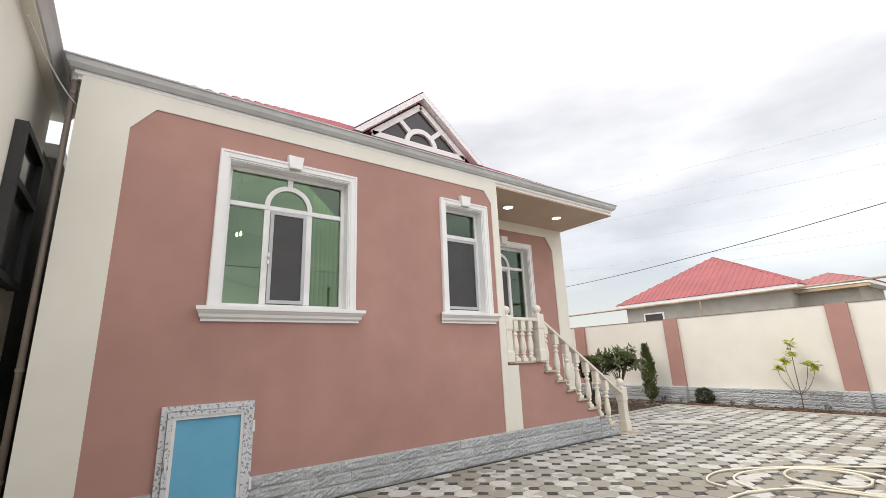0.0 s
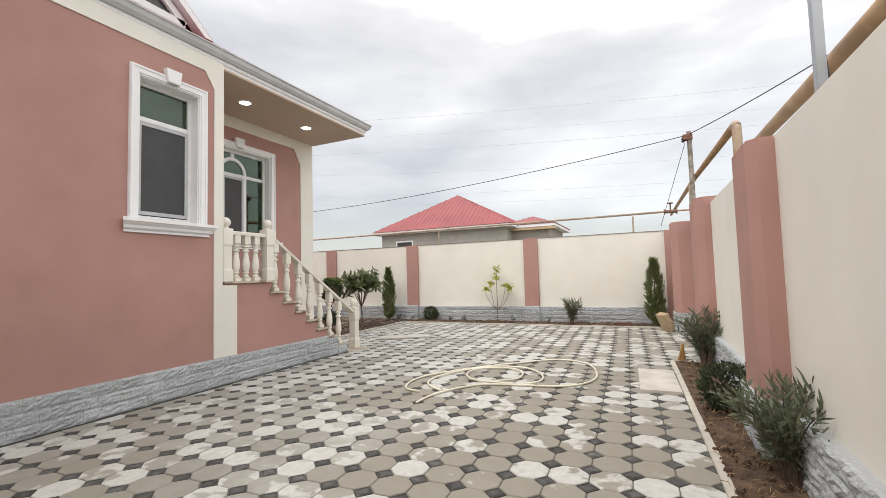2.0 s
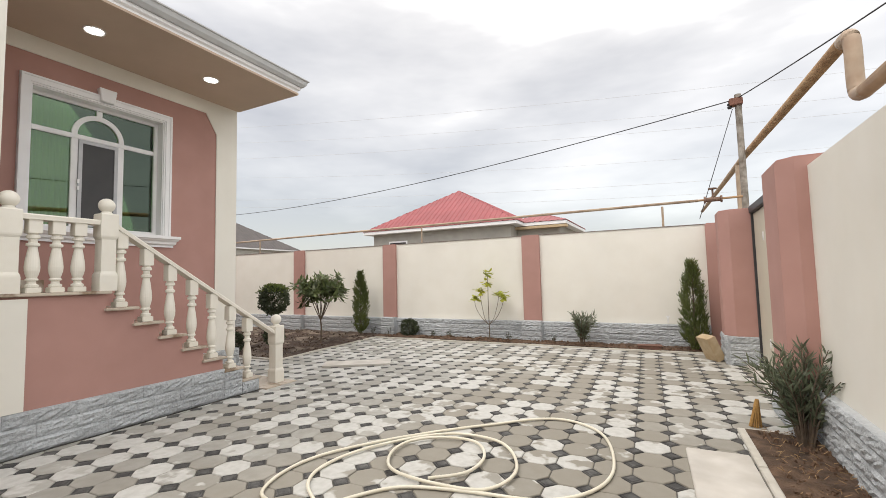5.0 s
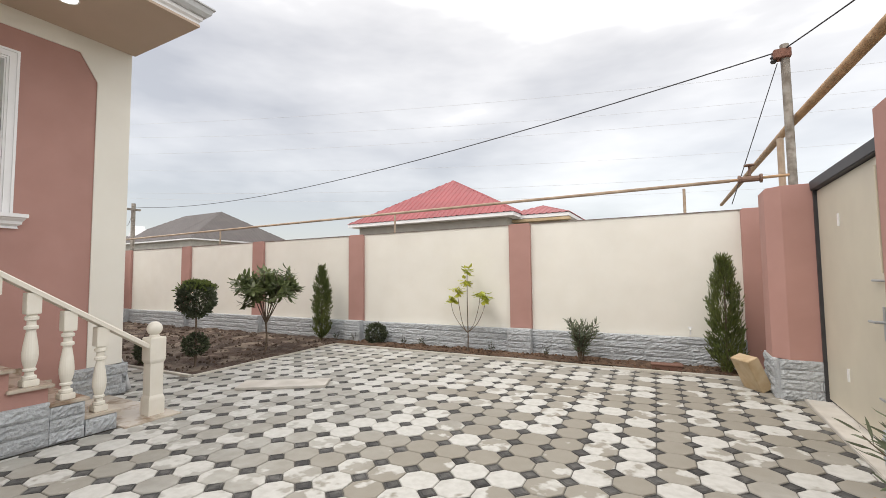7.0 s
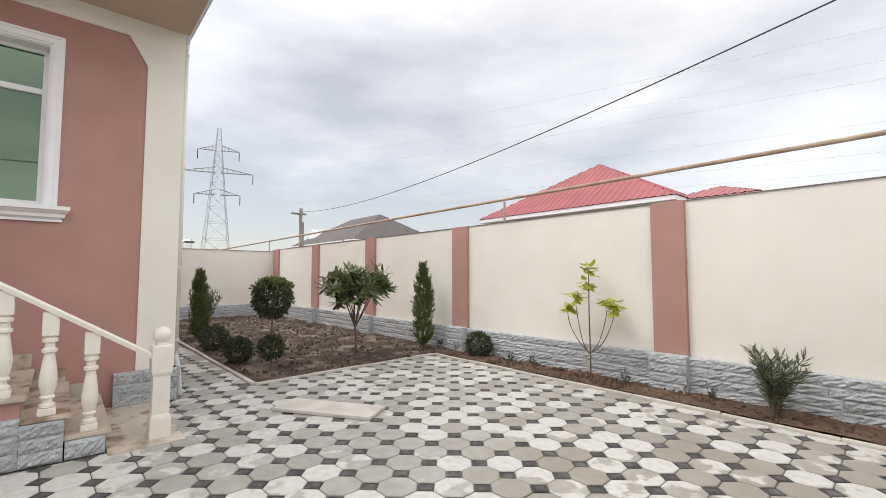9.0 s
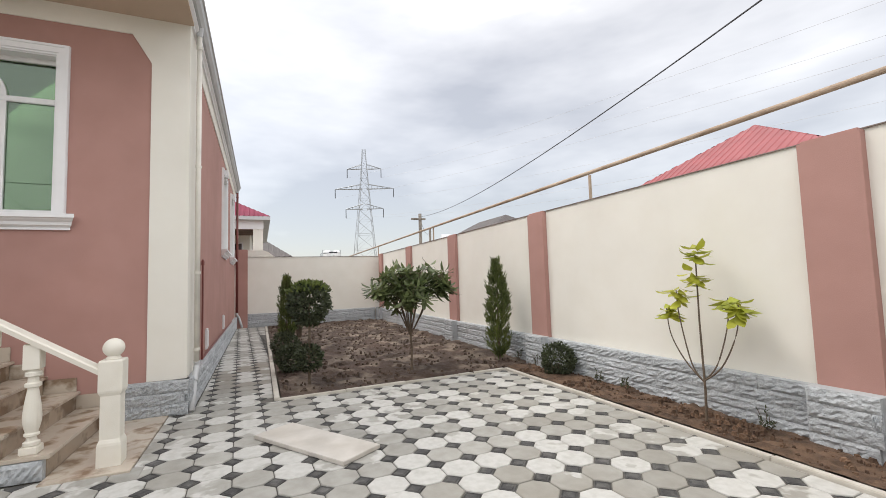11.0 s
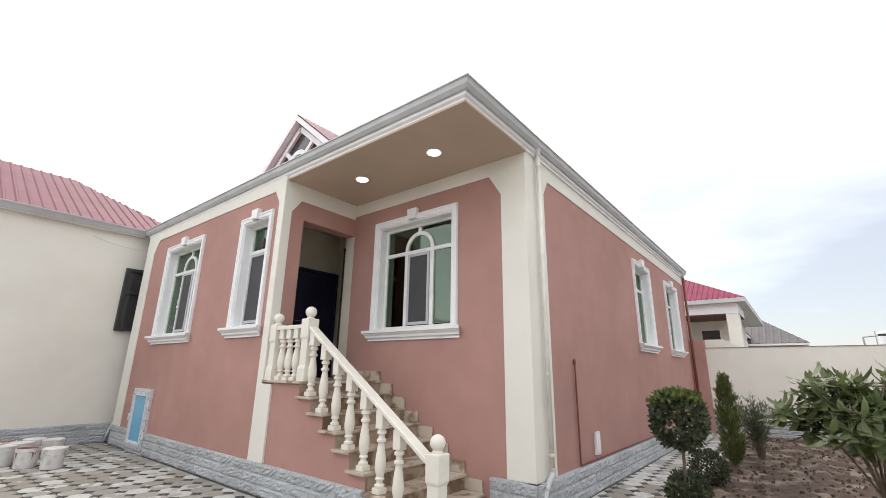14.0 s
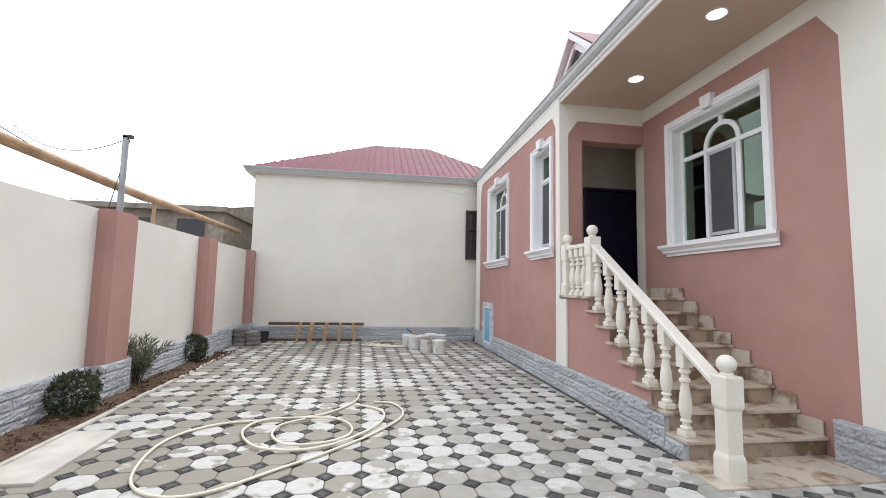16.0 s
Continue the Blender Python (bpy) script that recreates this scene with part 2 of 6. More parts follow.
def pavermat():
    """Octagon pavers: grey-beige concrete, dried pale in patches with a crisp edge, damp brown in others."""
    m = mat("octagon_paver", (0.42, 0.412, 0.38), (0.345, 0.336, 0.302), 9.0, 0.85, 0.25, 130, rand=0.13, stain=0.20, sscale=0.55)
    n, l = m.node_tree.nodes, m.node_tree.links
    b = n["Principled BSDF"]
    src = b.inputs["Base Color"].links[0].from_socket
    geo = [k for k in n if k.bl_idname == "ShaderNodeNewGeometry"][0]
    oi = [k for k in n if k.bl_idname == "ShaderNodeObjectInfo"][0]
    fr = [k for k in n if k.bl_idname == "ShaderNodeMath" and k.operation == "FRACT"][0]
    dry = n.new("ShaderNodeTexNoise")
    dry.noise_dimensions = "4D"
    hop = n.new("ShaderNodeMath")
    hop.operation = "MULTIPLY"
    hop.inputs[1].default_value = 40.0
    l.new(fr.outputs[0], hop.inputs[0])
    l.new(hop.outputs[0], dry.inputs["W"])
    dry.inputs["Scale"].default_value, dry.inputs["Detail"].default_value = 4.6, 3.5
    l.new(geo.outputs["Position"], dry.inputs["Vector"])
    mul = n.new("ShaderNodeMath")
    mul.operation = "MULTIPLY_ADD"
    mul.inputs[1].default_value, mul.inputs[2].default_value = 0.52, -0.27
    l.new(fr.outputs[0], mul.inputs[0])
    ad = n.new("ShaderNodeMath")
    l.new(dry.outputs["Fac"], ad.inputs[0])
    l.new(mul.outputs[0], ad.inputs[1])
    ramp = n.new("ShaderNodeValToRGB")
    ramp.color_ramp.elements[0].position, ramp.color_ramp.elements[1].position = 0.535, 0.585
    mx = n.new("ShaderNodeMix")
    mx.data_type = "RGBA"
    l.new(ramp.outputs[0], mx.inputs[0])
    # damp brown stretches, soft-edged, broken tile by tile
    wet = n.new("ShaderNodeTexNoise")
    wet.inputs["Scale"].default_value, wet.inputs["Detail"].default_value = 0.42, 3.0
    l.new(geo.outputs["Position"], wet.inputs["Vector"])
    wsum = n.new("ShaderNodeMath")
    wsum.operation = "MULTIPLY_ADD"
    wsum.inputs[1].default_value = -0.32
    l.new(mul.outputs[0], wsum.inputs[0])
    # the court drains towards the gate side, which stays damp longer
    psep, slope = n.new("ShaderNodeSeparateXYZ"), n.new("ShaderNodeMath")
    l.new(geo.outputs["Position"], psep.inputs[0])
    slope.operation = "MULTIPLY_ADD"
    slope.inputs[1].default_value = 0.062
    l.new(psep.outputs[0], slope.inputs[0])
    l.new(wet.outputs["Fac"], slope.inputs[2])
    l.new(slope.outputs[0], wsum.inputs[2])
    south = n.new("ShaderNodeMapRange")
    south.inputs[1].default_value, south.inputs[2].default_value = -1.0, 7.5
    south.inputs[3].default_value, south.inputs[4].default_value = 0.20, 0.0
    l.new(psep.outputs[1], south.inputs[0])
    wadd, dsub = n.new("ShaderNodeMath"), n.new("ShaderNodeMath")
    # soil trodden onto the side path
    path, padd = n.new("ShaderNodeMapRange"), n.new("ShaderNodeMath")
    path.inputs[1].default_value, path.inputs[2].default_value = -2.6, -1.0
    path.inputs[3].default_value, path.inputs[4].default_value = 0.32, 0.0
    l.new(psep.outputs[0], path.inputs[0])
    l.new(wsum.outputs[0], padd.inputs[0])
    l.new(path.outputs[0], padd.inputs[1])
    l.new(padd.outputs[0], wadd.inputs[0])
    l.new(south.outputs[0], wadd.inputs[1])
    dsub.operation = "MULTIPLY_ADD"
    dsub.inputs[1].default_value = -0.4
    l.new(south.outputs[0], dsub.inputs[0])
    l.new(ad.outputs[0], dsub.inputs[2])
    l.new(dsub.outputs[0], ramp.inputs[0])
    wr = n.new("ShaderNodeMapRange")
    wr.inputs[1].default_value, wr.inputs[2].default_value = 0.55, 0.80
    wr.inputs[4].default_value = 0.75
    l.new(wadd.outputs[0], wr.inputs[0])
    damp = n.new("ShaderNodeMix")
    damp.data_type = "RGBA"
    l.new(wr.outputs[0], damp.inputs[0])
    l.new(src, damp.inputs[6])
    damp.inputs[7].default_value = (0.25, 0.226, 0.183, 1)
    l.new(damp.outputs[2], mx.inputs[6])
    # a worn film over the dried parts
    film = n.new("ShaderNodeTexNoise")
    film.inputs["Scale"].default_value, film.inputs["Detail"].default_value = 16.0, 5.0
    l.new(geo.outputs["Position"], film.inputs["Vector"])
    fr2 = n.new("ShaderNodeValToRGB")
    fr2.color_ramp.elements[0].position, fr2.color_ramp.elements[1].position = 0.3, 0.62
    fr2.color_ramp.elements[0].color, fr2.color_ramp.elements[1].color = (0.45, 0.444, 0.415, 1), (0.535, 0.53, 0.503, 1)
    l.new(film.outputs["Fac"], fr2.inputs[0])
    l.new(fr2.outputs[0], mx.inputs[7])
    l.new(mx.outputs[2], b.inputs["Base Color"])
    return m


PAVER = pavermat()


# ---- builders ----
def mesh(name, bm, material, smooth=False):
    me = bpy.data.meshes.new(name)
    bmesh.ops.recalc_face_normals(bm, faces=bm.faces)
    bm.to_mesh(me)
    bm.free()
    for m in material if isinstance(material, (list, tuple)) else [material]:
        me.materials.append(m)
    if smooth:
        me.polygons.foreach_set("use_smooth", [True] * len(me.polygons))
    return me


def part(name, bm, material, parent, label="", smooth=False):
    ob = new(name, mesh(name, bm, material, smooth))
    ob.parent = parent
    return tagged(ob, label)


def piece(name, me, parent, m):
    ob = new(name, me)
    ob.parent, ob.matrix_basis = parent, m
    return ob


def thing(name, m, label, category, group="", kind=""):
    ob = new(name)
    ob.empty_display_size = 0.1
    ob.matrix_basis = m
    return tagged(ob, label, category, group, kind)


def solid(name, bm, material, label="", category="", kind="structure", m=None, smooth=False):
    ob = new(name, mesh(name, bm, material, smooth))
    if m is not None:
        ob.matrix_basis = m
    return tagged(ob, label, category, "", kind)


def box(bm, x0, x1, y0, y1, z0, z1, bevel=0.0):
    vs = bmesh.ops.create_cube(bm, size=1.0)["verts"]
    bmesh.ops.transform(bm, matrix=Matrix.LocRotScale(((x0 + x1) / 2, (y0 + y1) / 2, (z0 + z1) / 2), None, (abs(x1 - x0), abs(y1 - y0), abs(z1 - z0))), verts=vs)
    if bevel:
        es = list({e for v in vs for e in v.link_edges})
        bmesh.ops.bevel(bm, geom=es, offset=bevel, segments=2, affect="EDGES")
    return bm


def nbox(*a, **k):
    return box(bmesh.new(), *a, **k)


def prism(bm, pts, vec):
    """A flat polygon (3D points), pushed along vec into a solid."""
    vs = [bm.verts.new(p) for p in pts]
    f = bm.faces.new(vs)
    r = bmesh.ops.extrude_face_region(bm, geom=[f])["geom"]
    bmesh.ops.translate(bm, vec=vec, verts=[g for g in r if isinstance(g, bmesh.types.BMVert)])
    return bm


def plate(bm, outer, holes, at, push):
    """A plate with holes. outer and holes: lists of (u, z); at(u, z): the place; push: thickness as a vector."""
    es = []
    for loop in [outer] + holes:
        vs = [bm.verts.new(at(*p)) for p in loop]
        es += [bm.edges.new((vs[i], vs[(i + 1) % len(vs)])) for i in range(len(vs))]
    fs = [g for g in bmesh.ops.triangle_fill(bm, edges=es, use_beauty=True)["geom"] if isinstance(g, bmesh.types.BMFace)]
    r = bmesh.ops.extrude_face_region(bm, geom=fs)["geom"]
    bmesh.ops.translate(bm, vec=push, verts=[g for g in r if isinstance(g, bmesh.types.BMVert)])
    return bm


def rect(u0, u1, z0, z1):
    return [(u0, z0), (u1, z0), (u1, z1), (u0, z1)]


def lathe(bm, prof, x=0, y=0, z=0, seg=14, square=False):
    """A turned body. prof: (radius, height) from below."""
    rings = []
    for r, h in prof:
        rings.append([bm.verts.new((x + r * math.cos(2 * math.pi * (i + 0.5) / seg), y + r * math.sin(2 * math.pi * (i + 0.5) / seg), z + h)) for i in range(seg)])
    for a, b in zip(rings, rings[1:]):
        for i in range(seg):
            bm.faces.new((a[i], a[(i + 1) % seg], b[(i + 1) % seg], b[i]))
    bm.faces.new(rings[0][::-1])
    bm.faces.new(rings[-1])
    return bm


def tube(bm, pts, r, seg=8, r1=None):
    pts = [Vector(p) for p in pts]
    rings = []
    for i, p in enumerate(pts):
        d = (pts[min(i + 1, len(pts) - 1)] - pts[max(i - 1, 0)]).normalized()
        up = Vector((0, 0, 1)) if abs(d.z) < 0.92 else Vector((1, 0, 0))
        a = d.cross(up).normalized()
        b = d.cross(a)
        rr = r + ((r1 if r1 is not None else r) - r) * i / (len(pts) - 1)
        rings.append([bm.verts.new(p + rr * (math.cos(2 * math.pi * k / seg) * a + math.sin(2 * math.pi * k / seg) * b)) for k in range(seg)])
    for a, b in zip(rings, rings[1:]):
        for i in range(seg):
            bm.faces.new((a[i], a[(i + 1) % seg], b[(i + 1) % seg], b[i]))
    bm.faces.new(rings[0][::-1])
    bm.faces.new(rings[-1])
    return bm


def smooth_path(pts, n=6, closed=False):
    """Catmull-Rom through the points."""
    pts = [Vector(p) for p in pts]
    out = []
    for i in range(len(pts) - 1):
        p0, p1, p2, p3 = pts[max(i - 1, 0)], pts[i], pts[i + 1], pts[min(i + 2, len(pts) - 1)]
        for k in range(n):
            t = k / n
            out.append(0.5 * (2 * p1 + (p2 - p0) * t + (2 * p0 - 5 * p1 + 4 * p2 - p3) * t * t + (3 * p1 - p0 - 3 * p2 + p3) * t ** 3))
    return out + [pts[-1]]


def sweep(bm, prof, path, closed_ends=True):
    """A moulding: prof, a closed list of (out, up), along a level path of (place, outward direction)."""
    rings = [[bm.verts.new(Vector(p) + o * Vector(d) + Vector((0, 0, u))) for o, u in prof] for p, d in path]
    n = len(prof)
    for a, b in zip(rings, rings[1:]):
        for i in range(n):
            bm.faces.new((a[i], a[(i + 1) % n], b[(i + 1) % n], b[i]))
    bm.faces.new(rings[0][::-1])
    bm.faces.new(rings[-1])
    return bm


def roof_face(bm, a, b, c, d, pitch=0.2, rib=0.022):
    """A sheet roof face: eave a to b, top d (over a) to c (over b), with standing ribs."""
    a, b, c, d = (Vector(p) for p in (a, b, c, d))
    e = (b - a)
    ln = e.length
    e.normalize()
    nrm = e.cross(d - a).normalized()
    if nrm.z < 0:
        nrm = -nrm
    s = (d - a) - (d - a).dot(e) * e
    top = s.length
    s.normalize()
    ud, uc = (d - a).dot(e), (c - a).dot(e)
    prof = [(0.0, 0.0)]
    n = max(1, round(ln / pitch))
    for k in range(n):
        u = (k + 0.5) * ln / n
        prof += [(u - 0.18 * pitch, 0.0), (u - 0.07 * pitch, rib), (u + 0.07 * pitch, rib), (u + 0.18 * pitch, 0.0)]
    for k in (ud, uc):
        if 0.01 < k < ln - 0.01:
            prof.append((k, 0.0))
    prof = sorted(prof + [(ln, 0.0)])
    rows = []
    for u, r in prof:
        v = top * max(0.0, min(1.0, u / ud if ud > 1e-4 else 1.0, (ln - u) / (ln - uc) if ln - uc > 1e-4 else 1.0))
        p = a + e * u + nrm * r
        rows.append((bm.verts.new(p), bm.verts.new(p + s * v) if v > 0.001 else None))
    for (p0, q0), (p1, q1) in zip(rows, rows[1:]):
        vs = [v for v in (p0, p1, q1, q0) if v]
        if len(vs) >= 3:
            bm.faces.new(vs)
    return bm


def hip_roof(x0, x1, y0, y1, ze, ra, rb, pitch=0.2):
    """Four faces, ridge from ra to rb. Returns four bmeshes: +y, -y, +x, -x sides."""
    if abs(ra[1] - rb[1]) < 1e-4:
        tops = ((ra, rb), (rb, ra), (rb, rb), (ra, ra))
    else:
        tops = ((rb, rb), (ra, ra), (rb, ra), (ra, rb))
    eaves = (((x1, y1, ze), (x0, y1, ze)), ((x0, y0, ze), (x1, y0, ze)), ((x1, y0, ze), (x1, y1, ze)), ((x0, y1, ze), (x0, y0, ze)))
    return [roof_face(bmesh.new(), *e, *t, pitch=pitch) for e, t in zip(eaves, tops)]


# ---- ground ----
solid("ground", nbox(-900, 900, -900, 900, -0.6, -0.06), EARTH, "dusty bare earth that reaches the horizon", "ground")


def soil_patch(name, x0, x1, y0, y1, z, material, label, step=0.055, lean=0.0, lean0=0.0):
    bm = bmesh.new()
    nx, ny = max(2, int((x1 - x0) / step)), max(2, int((y1 - y0) / step))
    g = [[bm.verts.new((x0 + (x1 - x0) * i / nx, y0 + (y1 - y0) * j / ny, 0)) for j in range(ny + 1)] for i in range(nx + 1)]
    for i in range(nx + 1):
        for j in range(ny + 1):
            v = g[i][j].co
            edge = min(i, j, nx - i, ny - j)
            v.x += (lean * i / nx + lean0 * (1 - i / nx)) * (j / ny)
            v.z = max(-0.006, z + (0.045 * noise.noise((v.x * 2.1, v.y * 2.1, 1)) + 0.04 * noise.noise((v.x * 6.3, v.y * 6.3, 7)) + 0.03 * noise.noise((v.x * 15, v.y * 15, 3))) * (1 if edge else 0.2))
    for i in range(nx):
        for j in range(ny):
            bm.faces.new((g[i][j], g[i + 1][j], g[i + 1][j + 1], g[i][j + 1]))
    return solid(name, bm, material, label, "soil", smooth=True)


soil_patch("soil_bed_garden", -11.35, -1.43, 9.1, 12.85, 0.02, SOIL, "dark damp trodden soil of the garden bed", lean=-0.19)
soil_patch("soil_bed_wall", -1.62, 5.75, 12.25, 12.85, 0.03, SOILRED, "reddish dug soil strip along the boundary wall", 0.06)
soil_patch("soil_bed_gate", 5.74, 6.2, 1.05, 8.06, 0.025, SOILRED, "reddish dug soil strip beside the gate wall", 0.06, lean0=-0.21)


# ---- stone plinths ----
BLOCKS = []
for k in range(6):
    w, h, d = (0.48, 0.58, 0.68, 0.52, 0.62, 0.44)[k], 0.111, 0.045
    bm = bmesh.new()
    nx, nz = 12, 5
    g = []
    for i in range(nx + 1):
        col = []
        for j in range(nz + 1):
            rim = i in (0, nx) or j in (0, nz)
            y = -d * (0.60 + 0.12 * noise.noise((i * 1.9 + k * 3, j * 1.9, k)) if rim else 0.82 + 0.26 * noise.noise((i * 0.63 + k * 9, j * 1.13, k * 4.1)) + 0.30 * noise.noise((i * 1.77 + k * 5, j * 2.3, k * 2.3)))
            col.append(bm.verts.new((w * i / nx, y, h * j / nz)))
        g.append(col)
    for i in range(nx):
        for j in range(nz):
            bm.faces.new((g[i][j], g[i + 1][j], g[i + 1][j + 1], g[i][j + 1]))
    rim = [g[i][0] for i in range(nx + 1)] + [g[nx][j] for j in range(1, nz + 1)] + [g[i][nz] for i in range(nx - 1, -1, -1)] + [g[0][j] for j in range(nz - 1, 0, -1)]
    back = [bm.verts.new((v.co.x, 0, v.co.z)) for v in rim]
    for i in range(len(rim)):
        bm.faces.new((rim[i], back[i], back[(i + 1) % len(rim)], rim[(i + 1) % len(rim)]))
    BLOCKS.append((w, h, mesh("block", bm, STONE)))


def plinth(name, p, q, courses, z0=0.0, ch=0.116, label="", thick=0.12):
    """Courses of rock-faced blocks from p to q (level points), faces to the right of the way from q to p: outside is on the right hand of p to q turned back."""
    p, q = Vector((*p, 0)), Vector((*q, 0))
    d = q - p
    ln = d.length
    ang = math.atan2(d.y, d.x)
    base = Matrix.Translation(p) @ Matrix.Rotation(ang, 4, "Z")
    ob = new(name, mesh(name, nbox(0, ln, 0.0, thick, z0 - 0.12, z0 + courses * ch - 0.004), MORTAR))
    ob.matrix_basis = base
    tagged(ob, label or "grey rock-faced stone plinth in courses", "plinth", kind="structure")
    rnd = random.Random(int(ln * 1000) + courses)
    for c in range(courses):
        u = 0.0
        k = rnd.randrange(6)
        first = rnd.uniform(0.45, 1.0)
        while u < ln - 0.01:
            w, h, me = BLOCKS[k % 6]
            s = first
            first = 1.0
            if u + w * s > ln:
                s = (ln - u) / w
            if s * w > 0.03:
                m = Matrix.Translation((u + 0.001, 0.0, z0 + c * ch)) @ Matrix.Diagonal(((s * w - 0.002) / w, 1, (ch - 0.003) / h, 1))
                piece("block", me, ob, m)
            u += w * s
            k += rnd.randrange(1, 5)
    return ob


# ---- house ----
LAND, TOP, PL = 1.38, 4.34, 0.366
YW, YP, YE = -0.79, 4.79, 8.12
XP, XB = -1.40, -11.40

W1 = rect(0.612, 2.092, 2.11, 3.83)
W2 = rect(3.695, 4.435, 2.13, 3.81)
W3 = rect(5.46, 6.94, 2.12, 3.775)
W4 = rect(6.16, 7.26, 2.13, 3.77)
W5 = rect(8.94, 10.16, 2.13, 3.77)
HATCH = rect(0.27, 1.03, 0.10, 1.06)

solid("wall_front", plate(bmesh.new(), rect(YW, YP, 0.0, 4.5), [W1, W2, HATCH], lambda u, z: (0, u, z), (-0.3, 0, 0)), PINK, "dusty pink rendered front wall of the house", "wall")
solid("wall_porch", plate(bmesh.new(), rect(YP, YE, 0.0, 4.5), [W3], lambda u, z: (XP, u, z), (-0.3, 0, 0)), PINK, "dusty pink rendered porch wall of the house", "wall")
solid("wall_side", plate(bmesh.new(), rect(-XP + 0.3, -XB, 0.0, 4.5), [W4, W5], lambda u, z: (-u, YE, z), (0, -0.3, 0)), PINK, "dusty pink rendered garden wall of the house", "wall")
solid("wall_entrance", plate(bmesh.new(), [(0.3, LAND), (0.36, LAND), (0.36, 3.78), (1.4, 3.78), (1.4, 4.5), (0.3, 4.5)], [], lambda u, z: (-u, YP, z), (0, -0.22, 0)), PINK, "dusty pink rendered entrance wall with an open doorway", "wall")
solid("wall_back", nbox(XB, XB + 0.3, YW, YE - 0.3, 0, 4.5), PINK, "plain rear wall of the house", "wall")
solid("wall_alley", nbox(XB + 0.3, -0.3, YW, YW + 0.3, 0, 4.5), CREAM, "plain cream wall of the house along the narrow alley", "wall")
# cream bands, 14 mm proud of the pink field
solid("trim_front", plate(bmesh.new(), [(YW - 0.014, PL), (-0.36, PL), (-0.36, 3.95), (-0.15, 4.23), (4.52, 4.21), (4.66, 4.0), (4.66, PL), (YP, PL), (YP, 4.42), (YW - 0.014, 4.42)], [], lambda u, z: (0, u, z), (0.014, 0, 0)), CREAM, "cream painted border band with clipped corners", "trim")
solid("trim_porch", plate(bmesh.new(), [(YP + 0.01, 4.135), (7.58, 4.135), (7.765, 3.83), (7.765, PL), (YE + 0.014, PL), (YE + 0.014, 4.40), (YP + 0.01, 4.40)], [], lambda u, z: (XP, u, z), (0.014, 0, 0)), CREAM, "cream painted border band with a clipped corner", "trim")
solid("trim_side", plate(bmesh.new(), [(-XP, PL), (1.92, PL), (1.92, 3.92), (2.06, 4.15), (11.2, 4.15), (-XB, 4.15), (-XB, 4.42), (-XP, 4.42)], [], lambda u, z: (-u, YE, z), (0, 0.014, 0)), CREAM, "cream painted border band under the eaves", "trim")
solid("trim_entrance", plate(bmesh.new(), [(-0.012, LAND), (0.13, LAND), (0.13, 3.86), (0.29, 4.08), (1.385, 4.08), (1.385, 4.40), (-0.012, 4.40)], [], lambda u, z: (-u, YP, z), (0, 0.014, 0)), CREAM, "cream painted border band around the entrance", "trim")
solid("pier", nbox(-0.12, 0.0145, YP + 0.0, 5.02, PL, LAND - 0.05), CREAM, "cream painted pier under the landing", "pier")

solid("wall_hall_front", nbox(-2.18, -1.402, 4.57, YP - 0.002, LAND, 4.2), ROOM, "cream plastered hall wall behind the porch wall", "wall")
# floor, ceilings and rooms inside
solid("floor", nbox(XB + 0.3, -0.3, YW + 0.3, YP, LAND - 0.2, LAND), ROOM, "pale indoor floor", "floor")
solid("floor_rear", nbox(XB + 0.3, XP - 0.3, YP, YE - 0.3, LAND - 0.2, LAND), ROOM, "pale indoor floor", "floor")
solid("ceiling", nbox(XB + 0.3, -0.3, YW + 0.3, YP, 4.2, 4.28), ROOM, "pale indoor ceiling", "ceiling")
solid("ceiling_rear", nbox(XB + 0.3, XP - 0.3, YP, YE - 0.3, 4.2, 4.28), ROOM, "pale indoor ceiling", "ceiling")
solid("wall_room", nbox(-4.6, -4.45, YW + 0.3, YE - 0.3, LAND, 4.2), ROOM, "plastered partition wall", "wall")
solid("wall_hall", nbox(-4.45, -0.3, 3.2, 3.35, LAND, 4.2), ROOM, "cream plastered hall wall", "wall")
hall_side = plate(bmesh.new(), [(3.35, LAND), (3.55, LAND), (3.55, 3.95), (4.40, 3.95), (4.40, LAND), (4.568, LAND), (4.568, 4.2), (3.35, 4.2)], [], lambda u, z: (-2.18, u, z), (-0.15, 0, 0))
solid("wall_hall_side", hall_side, ROOM, "cream plastered hall wall with a doorway", "wall")

# porch ceiling with its two round lights
solid("ceiling_porch", nbox(XP + 0.014, 0.0, YP + 0.014, YE + 0.05, TOP, TOP + 0.028), SOFFIT, "smooth tan porch ceiling", "ceiling")
for y in (5.745, 7.17):
    lamp = thing("ceiling_light", pose(-0.68, y, TOP), "round recessed white ceiling light, switched on", "ceiling light", "porch ceiling lights")
    part("diffuser", lathe(bmesh.new(), [(0.088, -0.006), (0.088, 0.0)], seg=28), LAMP, lamp)
    bm = bmesh.new()
    sweep(bm, [(0.0, -0.004), (0.014, -0.012), (0.022, 0.0)], [((0.086 * math.cos(a), 0.086 * math.sin(a), 0), (math.cos(a), math.sin(a), 0)) for a in [2 * math.pi * i / 28 for i in range(29)]])
    part("rim", bm, PVC, lamp, "thin white rim")

